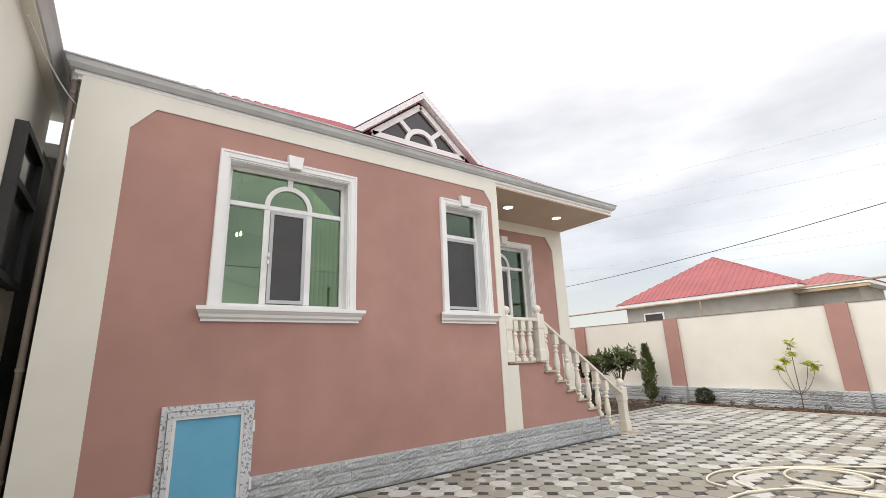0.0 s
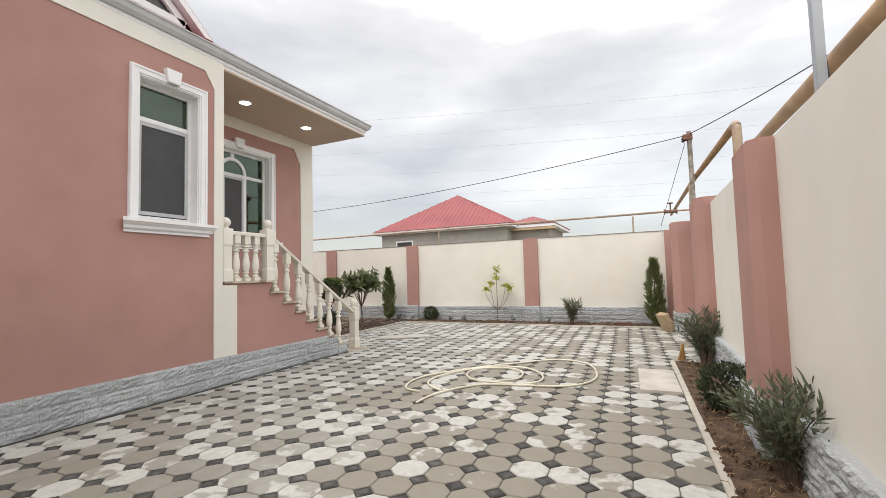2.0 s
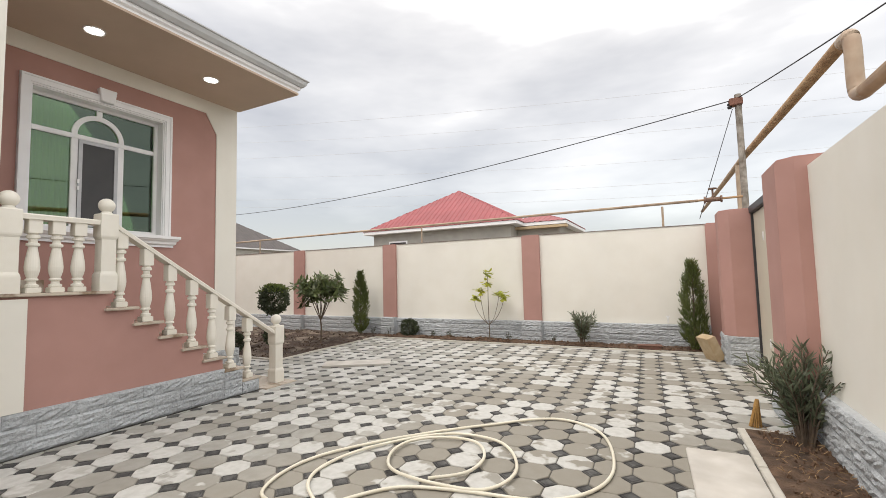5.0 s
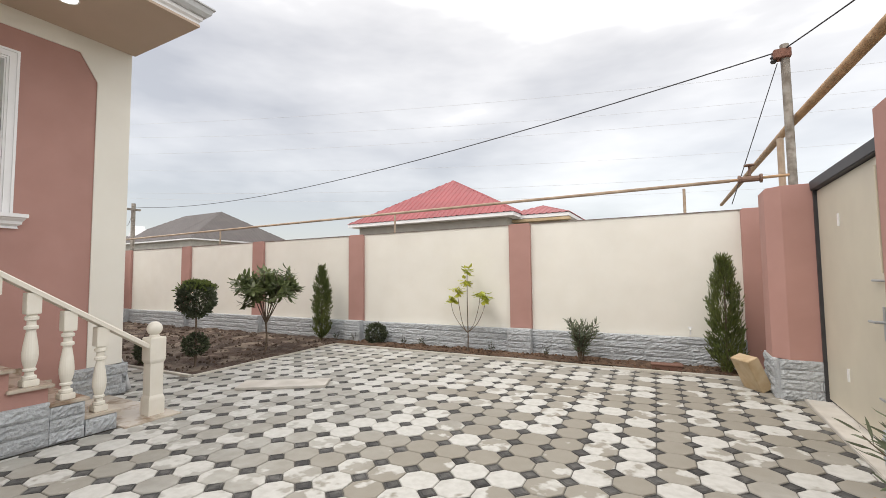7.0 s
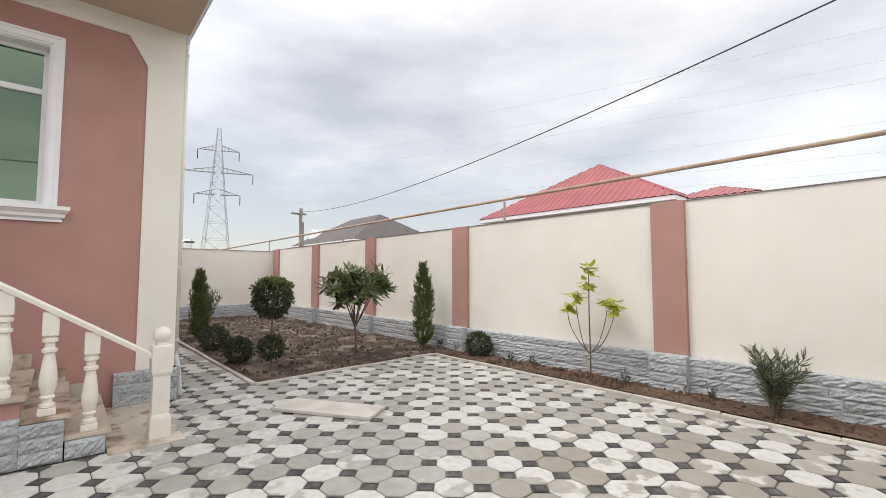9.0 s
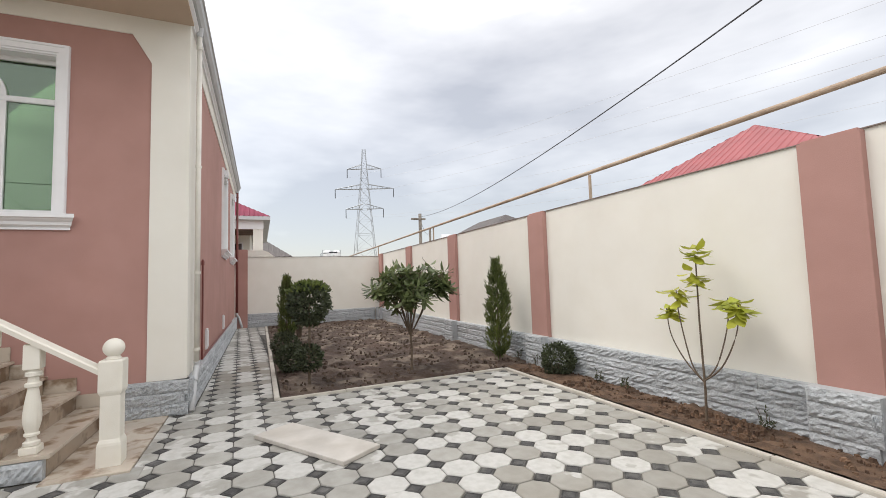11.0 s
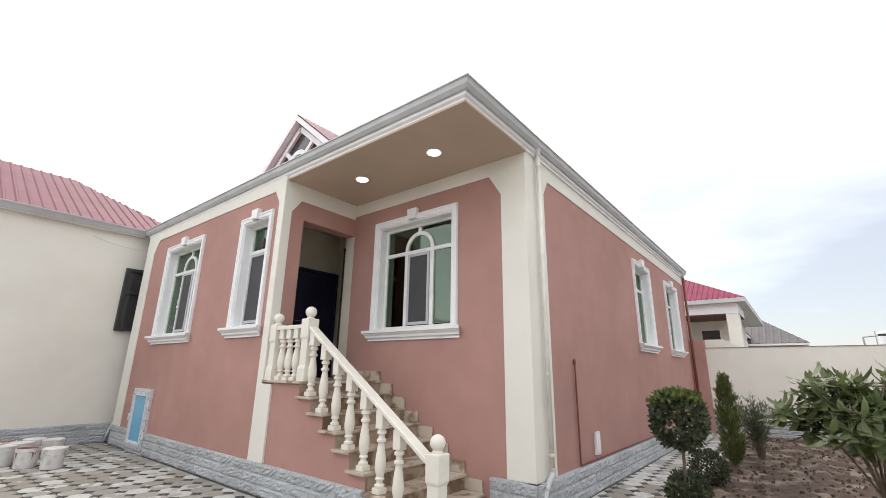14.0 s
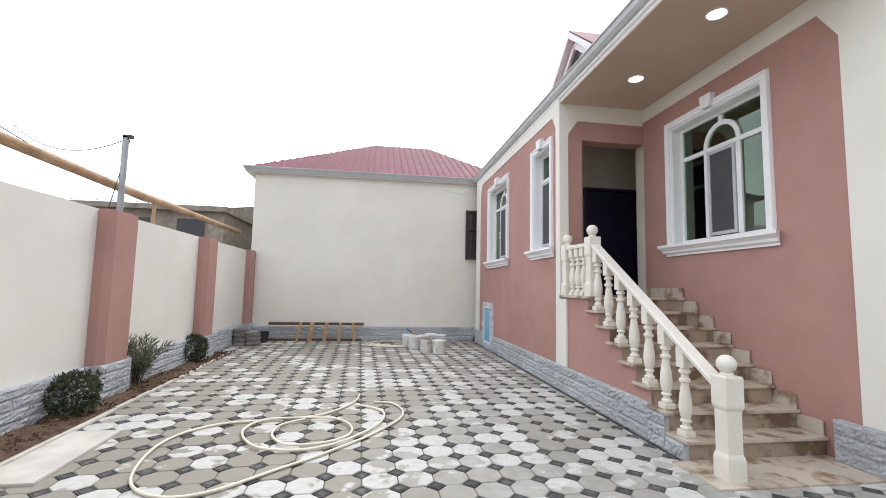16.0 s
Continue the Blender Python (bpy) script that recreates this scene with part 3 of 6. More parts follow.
# eaves: cornice and gutter round the three seen sides, then the roof
EX, EY, EW = 0.0, YE + 0.05, YW - 0.06
corners = [((XB - 0.1, EY, 0), (0, 1, 0)), ((EX, EY, 0), (1, 1, 0)), ((EX, EW, 0), (1, -1, 0)), ((XB - 0.1, EW, 0), (0, -1, 0))]
solid("cornice", sweep(bmesh.new(), [(-0.14, 4.37), (-0.01, 4.37), (-0.01, 4.40), (0.02, 4.42), (0.02, 4.46), (-0.14, 4.46)], corners), TRIM, "white stepped cornice under the gutter", "cornice")
gutter = solid("gutter", sweep(bmesh.new(), [(0.0, 4.462), (0.05, 4.462), (0.085, 4.50), (0.10, 4.555), (0.118, 4.56), (0.118, 4.575), (0.09, 4.575), (0.065, 4.52), (0.03, 4.485), (0.0, 4.48)], corners), GUTTER, "pale grey metal eaves gutter", "gutter")
RZ = 4.56 + 4.58 * 0.64
names = ("roof_slope_garden", "roof_slope_alley", "roof_slope_front", "roof_slope_rear")
house_roof = thing("roof", pose(0, 0, 0), "hipped roof of crimson ribbed metal sheet", "roof", kind="structure")
for nm, bm in zip(names, hip_roof(XB - 0.15, EX + 0.06, EW - 0.03, EY + 0.03, 4.555, (XB + 4.4, 3.68, RZ), (EX - 4.5, 3.68, RZ))):
    part("roof_slope", bm, ROOF, house_roof)
# flat closing boards under the roof
solid("ceiling_eaves", nbox(XB - 0.05, EX - 0.03, EW + 0.04, EY - 0.04, 4.464, 4.478), TRIM, "white boarding under the roof", "ceiling")


def dormer():
    x, y0, y1, zb, za = -0.72, 2.42, 5.12, 5.06, 6.20
    ym = (y0 + y1) / 2
    d = thing("gable_dormer", pose(x, ym, zb), "small triangular gable with a white fan window and plum sides", "dormer", kind="structure")
    h, w = za - zb, (y1 - y0) / 2
    bm = bmesh.new()
    for s in (-1, 1):
        prism(bm, [(0.10, s * w, 0), (0.10, 0, h), (0.10, 0, h - 0.12), (0.10, s * (w - 0.14), 0.0)], (-0.16, 0, 0))
    part("bargeboard", bm, TRIM, d, "white boards along the gable")
    for s in (-1, 1):
        bm = bmesh.new()
        prism(bm, [(0.08, s * w, 0.012), (0.08, 0, h + 0.012), (-2.3, 0, h + 0.012)], (0, 0, 0.02))
        part("roof_slope", bm, ROOF3, d)
    bm = prism(bmesh.new(), [(-0.09, -w * 0.95, -0.1), (-0.09, w * 0.95, -0.1), (-0.09, 0, h * 0.95)], (-0.06, 0, 0))
    part("backing", bm, ROOF3, d, "plum sheet backing")
    zo = 0.10
    tri = [(-w * 0.72, zo), (w * 0.72, zo), (0, zo + h * 0.70)]
    part("pane", prism(bmesh.new(), [(-0.085, u, z) for u, z in tri], (0.02, 0, 0)), GABLEGLASS, d, "dark fan window pane")
    # frame and bars
    for (u0, z0), (u1, z1), r in ((tri[0], tri[1], 0.05), (tri[1], tri[2], 0.05), (tri[2], tri[0], 0.05)):
        du, dz = u1 - u0, z1 - z0
        ln = math.hypot(du, dz)
        nu, nz = -dz / ln * r, du / ln * r
        bm = prism(bmesh.new(), [(-0.06, u0 - nu, z0 - nz), (-0.06, u1 - nu, z1 - nz), (-0.06, u1 + nu, z1 + nz), (-0.06, u0 + nu, z0 + nz)], (0.05, 0, 0))
        part("frame_bar", bm, TRIM, d)
    ra, rw = 0.30, 0.045
    arc = [(math.cos(math.pi * i / 16), math.sin(math.pi * i / 16)) for i in range(17)]
    bm = prism(bmesh.new(), [(-0.06, (ra + rw) * c, zo + (ra + rw) * s) for c, s in arc] + [(-0.06, (ra - rw) * c, zo + (ra - rw) * s) for c, s in arc[::-1]], (0.045, 0, 0))
    part("arch_bar", bm, TRIM, d)
    for s in (-1, 1):
        a, b = (s * 0.24, zo + 0.24), (s * 0.44, zo + 0.42)
        bm = prism(bmesh.new(), [(-0.06, a[0] - 0.03, a[1] + s * 0.03), (-0.06, a[0] + 0.03, a[1] - s * 0.03), (-0.06, b[0] + 0.03, b[1] - s * 0.03), (-0.06, b[0] - 0.03, b[1] + s * 0.03)], (0.045, 0, 0))
        part("glazing_bar", bm, TRIM, d)


dormer()


# ---- windows ----
def window(name, m, w, h, label, arch=True, depth=0.125, keyed=True, screen=True):
    """m: pose at the middle of the opening's foot on the wall face; x to the right seen from outside, y inwards."""
    o = thing(name, m, label, "window", kind="structure")
    t, a = 0.108, w / 2
    # moulded surround in three steps
    bm = bmesh.new()
    for o0, o1, dp in ((0.0, t, 0.022), (0.02, t - 0.003, 0.036), (0.078, t - 0.006, 0.046)):
        plate(bm, [(-a - o1, 0.0), (-a - o0, 0.0), (-a - o0, h + o0), (a + o0, h + o0), (a + o0, 0.0), (a + o1, 0.0), (a + o1, h + o1), (-a - o1, h + o1)], [], lambda u, z: (u, 0.004, z), (0, -dp - 0.004, 0))
    part("surround", bm, TRIM, o)
    if keyed:
        bm = prism(bmesh.new(), [(-0.075, 0, h + 0.02), (0.075, 0, h + 0.02), (0.10, 0, h + 0.19), (-0.10, 0, h + 0.19)], (0, -0.085, 0))
        bmesh.ops.bevel(bm, geom=list(bm.edges), offset=0.008, segments=1, affect="EDGES")
        part("keystone", bm, TRIM, o)
    bm = bmesh.new()
    prof = [(0, -0.16), (0.03, -0.16), (0.018, -0.135), (0.06, -0.115), (0.065, -0.085), (0.09, -0.065), (0.10, -0.05), (0.12, -0.045), (0.12, -0.006), (0.0, 0.0)]
    e = a + t + 0.03
    sweep(bm, [(q, z) for q, z in prof], [((-e, 0, 0), (-0.6, -1, 0)), ((e, 0, 0), (0.6, -1, 0))])
    part("sill", bm, TRIM, o)
    bm = bmesh.new()
    plate(bm, rect(-a, a, 0, h), [rect(-a + 0.012, a - 0.012, 0.012, h - 0.012)], lambda u, z: (u, -0.004, z), (0, depth + 0.06, 0))
    part("reveal", bm, TRIM, o)
    y, f = depth, 0.044
    bm = plate(bmesh.new(), rect(-a + 0.012, a - 0.012, 0.012, h - 0.012), [rect(-a + f + 0.012, a - f - 0.012, 0.012 + f, h - f - 0.012)], lambda u, z: (u, y, z), (0, 0.06, 0))
    part("frame", bm, PVC, o)
    zt = h * 0.725
    inner = a - f - 0.012
    part("transom", nbox(-inner, inner, y + 0.002, y + 0.055, zt - 0.03, zt + 0.03, bevel=0.006), PVC, o)
    if arch:
        b = w * 0.175
        for s in (-1, 1):
            part("mullion", nbox(s * b - 0.035, s * b + 0.035, y + 0.004, y + 0.053, 0.06, zt - 0.03), PVC, o)
        ro = b + 0.035
        arc = [(math.cos(math.pi * i / 18), math.sin(math.pi * i / 18)) for i in range(19)]
        bm = prism(bmesh.new(), [(ro * c, y + 0.004, zt + 0.03 + ro * s) for c, s in arc] + [((ro - 0.06) * c, y + 0.004, zt + 0.03 + (ro - 0.06) * s) for c, s in arc[::-1]], (0, 0.05, 0))
        part("arch_bar", bm, PVC, o)
        part("stem", nbox(-0.032, 0.032, y + 0.006, y + 0.052, zt + 0.03 + ro - 0.02, h - 0.06), PVC, o)
        bays = [(-inner, -b - 0.035), (-b + 0.035, b - 0.035), (b + 0.035, inner)]
        sash = bays[1]
        top = [(-inner, inner)]
    else:
        bays = [(-inner, inner)]
        sash = bays[0] if screen else None
        top = [(-inner, inner)]
    for u0, u1 in bays:
        ob = part("pane", nbox(u0, u1, y + 0.028, y + 0.034, 0.06, zt - 0.03), GREENGLASS, o, "green tinted glass")
        ob.visible_shadow = False
    for u0, u1 in top:
        ob = part("pane", nbox(u0, u1, y + 0.028, y + 0.034, zt + 0.03, h - f - 0.012), GREENGLASS, o, "green tinted glass")
        ob.visible_shadow = False
    if sash:
        u0, u1 = sash
        bm = plate(bmesh.new(), rect(u0 + 0.004, u1 - 0.004, 0.068, zt - 0.036), [rect(u0 + 0.045, u1 - 0.045, 0.11, zt - 0.078)], lambda u, z: (u, y - 0.012, z), (0, 0.03, 0))
        sc = part("screen", bm, SCREENF, o, "grey framed insect screen")
        part("mesh_panel", nbox(u0 + 0.045, u1 - 0.045, y + 0.0, y + 0.004, 0.11, zt - 0.078), SCREEN, sc, "dark insect mesh")
        for z in (0.5 * zt, 0.43 * zt):
            part("clip", nbox(u0 - 0.012, u0 + 0.012, y - 0.03, y - 0.01, z, z + 0.05), PVC, o)
    return o


F, S = 90, 180
window("window_1", pose(0, 1.352, 2.11, 0, 0, F), 1.48, 1.72, "white arched plastic window with green glass in a moulded surround")
window("window_2", pose(0, 4.065, 2.13, 0, 0, F), 0.74, 1.68, "narrow white window with green glass and an insect screen", arch=False)
window("window_3", pose(XP, 6.20, 2.12, 0, 0, F), 1.48, 1.655, "white arched plastic window with green glass beside the stairs")
window("window_4", pose(-6.71, YE, 2.13, 0, 0, S), 1.10, 1.64, "white side window with green glass in a moulded surround", arch=False, screen=False)
window("window_5", pose(-9.55, YE, 2.13, 0, 0, S), 1.22, 1.64, "white side window with green glass in a moulded surround", arch=False, screen=False)


def curtain(x, y, w, z0, z1):
    bm = bmesh.new()
    n = 40
    a = [(x + 0.03 * math.sin(i * 1.15), y + w * i / n) for i in range(n + 1)]
    lo = [bm.verts.new((p, q, z0)) for p, q in a]
    hi = [bm.verts.new((p, q, z1)) for p, q in a]
    for i in range(n):
        bm.faces.new((lo[i], lo[i + 1], hi[i + 1], hi[i]))
    ob = new("curtain", mesh("curtain", bm, CURTAIN, True))
    so = ob.modifiers.new("cloth", "SOLIDIFY")
    so.thickness = 0.006
    return tagged(ob, "olive yellow curtain hanging in folds inside the window", "curtain")


curtain(-0.26, 1.70, 0.44, LAND + 0.05, 4.1)
curtain(-1.61, 5.49, 0.46, LAND + 0.05, 4.1)
ch = thing("chandelier", pose(-1.3, 0.96, 4.2), "small lit ceiling lamp inside the room", "lamp")
part("rod", tube(bmesh.new(), [(0, 0, 0), (0, 0, -0.84)], 0.01), GALV, ch)
part("canopy", lathe(bmesh.new(), [(0.16, -0.012), (0.20, -0.02), (0.20, 0.0)], seg=24), TRIM, ch, "round white ceiling rose")
for dx, dz in ((0.0, -0.92), (0.05, -0.90)):
    part("bulb", lathe(bmesh.new(), [(0.006, dz - 0.02), (0.016, dz), (0.012, dz + 0.025), (0.005, dz + 0.05)], 0, dx, 0, 12), WARMBULB, ch, "glowing warm bulb")

# entrance: dark steel door at the end of the hall, inner door frame
door = thing("door_1", pose(-1.62, 3.36, LAND), "dark navy steel front door standing in the hall", "door", kind="structure")
part("leaf", nbox(-0.47, 0.47, 0.0, 0.06, 0.005, 1.95, bevel=0.006), DARKDOOR, door)
part("casing", plate(bmesh.new(), [(-0.53, 0), (-0.475, 0), (-0.475, 1.96), (0.475, 1.96), (0.475, 0), (0.53, 0), (0.53, 2.01), (-0.53, 2.01)], [], lambda u, z: (u, 0.0, z), (0, 0.09, 0)), DARKDOOR, door)
part("handle", tube(bmesh.new(), [(0.38, 0.06, 1.0), (0.38, 0.11, 1.0), (0.27, 0.11, 1.0)], 0.01), GALV, door, "steel lever handle")
door2 = thing("door_2", pose(-2.18, 3.98, LAND), "brown inner door frame with a glazed light above", "door", kind="structure")
for a, b, c, d, nm in ((-0.43, -0.36, 0, 2.56, "jamb"), (0.36, 0.43, 0, 2.56, "jamb"), (-0.36, 0.36, 2.02, 2.09, "transom"), (-0.36, 0.36, 2.49, 2.56, "head")):
    part(nm, nbox(-0.1, 0.02, a, b, c, d), WOODD, door2)
part("leaf", nbox(-0.09, -0.05, -0.36, 0.36, 0.01, 2.02), WOODD, door2)
part("pane", nbox(-0.06, -0.054, -0.36, 0.36, 2.09, 2.49), GABLEGLASS, door2, "dark glazed light")


# ---- stairs ----
NR, RISE, GO, Y0 = 8, LAND / 8, 0.258, 7.44
stairs = thing("staircase", pose(0, 0, 0), "outdoor stairs clad in beige veined marble", "stairs", kind="structure")
for k in range(NR):
    y = Y0 - k * GO
    z1 = (k + 1) * RISE
    if k < NR - 1:
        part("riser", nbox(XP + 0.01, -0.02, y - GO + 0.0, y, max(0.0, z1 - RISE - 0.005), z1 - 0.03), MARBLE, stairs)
        part("tread", nbox(XP + 0.006, 0.03, y - GO - 0.02, y + 0.03, z1 - 0.03, z1, bevel=0.006), MARBLE_W, stairs)
        part("skirting", nbox(XP + 0.014, XP + 0.03, y - GO - 0.0, y + 0.0, z1, z1 + 0.135, bevel=0.004), MARBLE_W, stairs)
    else:
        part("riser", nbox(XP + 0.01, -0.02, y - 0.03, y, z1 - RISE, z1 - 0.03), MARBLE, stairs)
        part("tread", nbox(XP + 0.006, 0.03, YP + 0.016, y + 0.03, z1 - 0.03, z1, bevel=0.006), MARBLE_W, stairs)
        part("skirting", nbox(XP + 0.014, XP + 0.03, YP + 0.03, y, z1, z1 + 0.135, bevel=0.004), MARBLE_W, stairs)
part("core", nbox(XP + 0.02, -0.14, YP + 0.02, Y0 - (NR - 1) * GO - 0.032, 0, LAND - 0.04), MORTAR, stairs)
# stringer wall follows the steps
prof = [(YP + 0.002, PL - 0.02)]
prof += [(YP + 0.002, LAND - 0.032), (Y0 - 7 * GO - 0.004, LAND - 0.032)]
for k in range(6, 1, -1):
    prof += [(Y0 - (k + 1) * GO - 0.004, (k + 1) * RISE - 0.032), (Y0 - k * GO - 0.004, (k + 1) * RISE - 0.032)]
prof += [(Y0 - 2 * GO - 0.004, PL - 0.02)]
clean = []
for q in prof:
    if not clean or (abs(q[0] - clean[-1][0]) + abs(q[1] - clean[-1][1])) > 1e-5:
        clean.append(q)
solid("wall_stair", prism(bmesh.new(), [(-0.012, y, z) for y, z in clean], (-0.12, 0, 0)), PINK, "dusty pink stepped wall under the stairs", "wall")
solid("paving_slab_stair", nbox(XP + 0.01, 0.16, Y0 + 0.002, 7.98, -0.03, 0.012, bevel=0.004), MARBLE_W, "beige marble slab on the ground before the steps", "slab")

BAL = [(0.052, 0.0), (0.052, 0.05)]
TURNED = [(0.038, 0.052), (0.050, 0.062), (0.050, 0.082), (0.033, 0.092), (0.030, 0.118), (0.046, 0.128), (0.046, 0.142), (0.036, 0.15), (0.045, 0.18), (0.054, 0.225), (0.056, 0.265), (0.051, 0.33), (0.040, 0.41), (0.033, 0.455), (0.033, 0.47), (0.049, 0.48), (0.049, 0.502), (0.033, 0.512), (0.031, 0.548), (0.049, 0.558), (0.049, 0.582), (0.036, 0.592), (0.036, 0.61)]


def baluster_mesh():
    bm = bmesh.new()
    box(bm, -0.055, 0.055, -0.055, 0.055, 0.0, 0.055, bevel=0.006)
    lathe(bm, TURNED, seg=20)
    box(bm, -0.05, 0.05, -0.05, 0.05, 0.605, 0.788, bevel=0.004)
    return mesh("baluster", bm, IVORY, False)


BALM = baluster_mesh()
XR = -0.075
rail = thing("balustrade", pose(XR, 0, 0), "ivory cast-stone balustrade with turned balusters and ball newels", "balustrade", kind="structure")
for k in range(NR - 1):
    piece("baluster", BALM, rail, pose(0, Y0 - k * GO - 0.115, (k + 1) * RISE))
for y in (5.07, 5.24, 5.41):
    piece("baluster", BALM, rail, pose(0, y, LAND) @ Matrix.Diagonal((1, 1, 0.885, 1)))


def newel(y, z, h, s=0.078):
    bm = bmesh.new()
    rows = [(1.0, 0.0), (1.0, 0.19), (0.96, 0.215), (0.83, 0.25), (0.83, 0.66), (0.96, 0.69), (1.0, 0.71), (1.0, 0.985), (0.93, 1.0)]
    lathe(bm, [(1.414 * s * k, h * v) for k, v in rows], 0, y, z, seg=4)
    ob = part("newel_post", bm, IVORY, rail)
    bm = bmesh.new()
    lathe(bm, [(0.05, -0.003), (0.05, 0.012), (0.036, 0.03), (0.04, 0.035)], 0, y, z + h, seg=18)
    bmesh.ops.create_uvsphere(bm, u_segments=18, v_segments=12, radius=0.073, matrix=Matrix.Translation((0, y, z + h + 0.088)))
    part("ball", bm, IVORY, ob, "round ball finial", True)


newel(7.81, 0.012, 0.79)
newel(5.64, LAND, 0.78)
newel(4.895, LAND, 0.74, 0.075)


def handrail(ya, za, yb, zb):
    bm = bmesh.new()
    q = [(-0.062, -0.05), (0.062, -0.05), (0.066, -0.012), (0.055, 0.0), (-0.055, 0.0), (-0.066, -0.012)]
    a = [bm.verts.new((u, ya, za + v)) for u, v in q]
    b = [bm.verts.new((u, yb, zb + v)) for u, v in q]
    for i in range(6):
        bm.faces.new((a[i], a[(i + 1) % 6], b[(i + 1) % 6], b[i]))
    bm.faces.new(a[::-1])
    bm.faces.new(b)
    part("handrail", bm, IVORY, rail)


handrail(4.96, 2.09, 5.56, 2.09)
handrail(5.72, 2.06, 7.73, 0.745)

# plinths of the house
plinth("plinth_front", (0.0, YW), (0.0, 0.205), 3, ch=0.122)
plinth("plinth_front_2", (0.0, 1.055), (0.0, Y0 - 2 * GO), 3, ch=0.122)
plinth("plinth_stair", (0.006, Y0 - 2 * GO), (0.006, Y0 - GO - 0.008), 3, ch=0.1045, thick=0.1)
plinth("plinth_stair_2", (0.006, Y0 - GO), (0.006, Y0 - 0.008), 1, ch=0.141, thick=0.1)
plinth("plinth_hatch", (0.0, 0.21), (0.0, 1.05), 1, z0=-0.052, ch=0.108, thick=0.1)
plinth("plinth_porch", (XP + 0.05, Y0 + 0.13), (XP + 0.05, YE + 0.04), 3, ch=0.122)
plinth("plinth_side", (XP + 0.05, YE + 0.04), (XB, YE + 0.04), 3, ch=0.122)

# hatch with a film-wrapped frame
hatch = thing("basement_hatch", pose(0, 0.63, 0.06, 0, 0, 90), "blue panelled hatch in a film-wrapped white frame", "hatch")
for o0, o1, yy, nm in ((0.0, 0.05, -0.05, "outer_frame"), (0.054, 0.10, -0.075, "sash_frame")):
    bm = plate(bmesh.new(), rect(-0.42 + o0, 0.42 - o0, o0, 1.06 - o0), [rect(-0.42 + o1, 0.42 - o1, o1, 1.06 - o1)], lambda u, z: (u, yy, z), (0, 0.07, 0))
    part(nm, bm, FILM, hatch, "white frame under printed film")
bm = plate(bmesh.new(), rect(-0.32, 0.32, 0.10, 0.96), [rect(-0.292, 0.292, 0.128, 0.932)], lambda u, z: (u, -0.066, z), (0, 0.05, 0))
part("bead", bm, PVC, hatch)
part("panel", nbox(-0.293, 0.293, -0.04, -0.02, 0.127, 0.933), BLUE, hatch, "blue film-covered panel")
for z in (0.2, 0.75):
    part("hinge", nbox(0.405, 0.43, -0.07, -0.045, z, z + 0.11), PVC, hatch)
part("handle", nbox(-0.355, -0.335, -0.10, -0.075, 0.48, 0.60, bevel=0.004), PVC, hatch)
solid("wall_hatch_back", nbox(-0.32, -0.28, 0.2, 1.1, 0, 1.1), MORTAR, "dark recess wall behind the hatch", "wall")


# ---- pipes on the house ----
def downpipe(name, x, y, dx, dy, foot, label, material, r=0.034):
    o = thing(name, pose(x, y, 0), label, "downpipe")
    ex, ey = foot
    part("pipe", tube(bmesh.new(), [(0, 0, 4.42), (0, 0, 0.48)], r, 12), material, o, smooth=True)
    part("hopper", lathe(bmesh.new(), [(r * 1.2, 4.36), (r * 1.3, 4.42), (r * 1.6, 4.46), (r * 1.3, 4.52)], seg=14), GUTTER, o)
    part("elbow", tube(bmesh.new(), smooth_path([(0, 0, 0.50), (0, 0, 0.44), (ex * 0.25, ey * 0.25, 0.38), (ex * 0.5, ey * 0.5, 0.30)], 4), r * 1.12, 12), GUTTER, o, smooth=True)
    part("spout", tube(bmesh.new(), [(ex * 0.45, ey * 0.45, 0.32), (ex, ey, 0.03)], r, 12), GUTTER, o, smooth=True)
    for z in (0.62, 1.5, 2.75, 4.2):
        part("bracket", lathe(bmesh.new(), [(r * 1.22, z), (r * 1.22, z + 0.03)], seg=14), material, o)


downpipe("downpipe", -1.66, YE + 0.075, 0, 1, (0.34, 0.0), "cream rainwater downpipe on the house corner", CREAMPIPE, 0.028)
# the alley pipe's brown is darkened to carry the alley's shade
downpipe("downpipe", -0.05, YW - 0.07, 0, -1, (0.1, -0.12), "brown rainwater downpipe at the alley corner, colour darkened for shade", mat("shaded_pipe", (0.24, 0.20, 0.17), None, 6.0, 0.5), 0.027)
downpipe("downpipe", XB + 0.12, YE + 0.075, 0, 1, (0.1, 0.15), "dark red rainwater downpipe at the far corner", REDPIPE)
red = thing("thin_pipe", pose(-2.6, YE + 0.03, 0), "thin oxide-red pipe along the pink wall", "pipe")
part("riser", tube(bmesh.new(), [(0, 0, 0.38), (0, 0, 1.66)], 0.012), REDPIPE, red)
part("cap", lathe(bmesh.new(), [(0.02, 1.64), (0.02, 1.69), (0.008, 1.72)]), REDPIPE, red)
part("run", tube(bmesh.new(), [(0, 0, 0.385), (-6.6, 0, 0.385)], 0.012), REDPIPE, red)
for x, z in ((-3.28, 0.43), (-6.5, 0.43)):
    v = thing("vent_cover", pose(x, YE, z), "small white wall vent cover", "vent", "wall vents")
    part("cover", nbox(-0.09, 0.09, 0.0, 0.03, 0, 0.30, bevel=0.006), PVC, v)
    part("grille", nbox(-0.07, 0.07, 0.03, 0.036, 0.03, 0.27), TRIM, v)


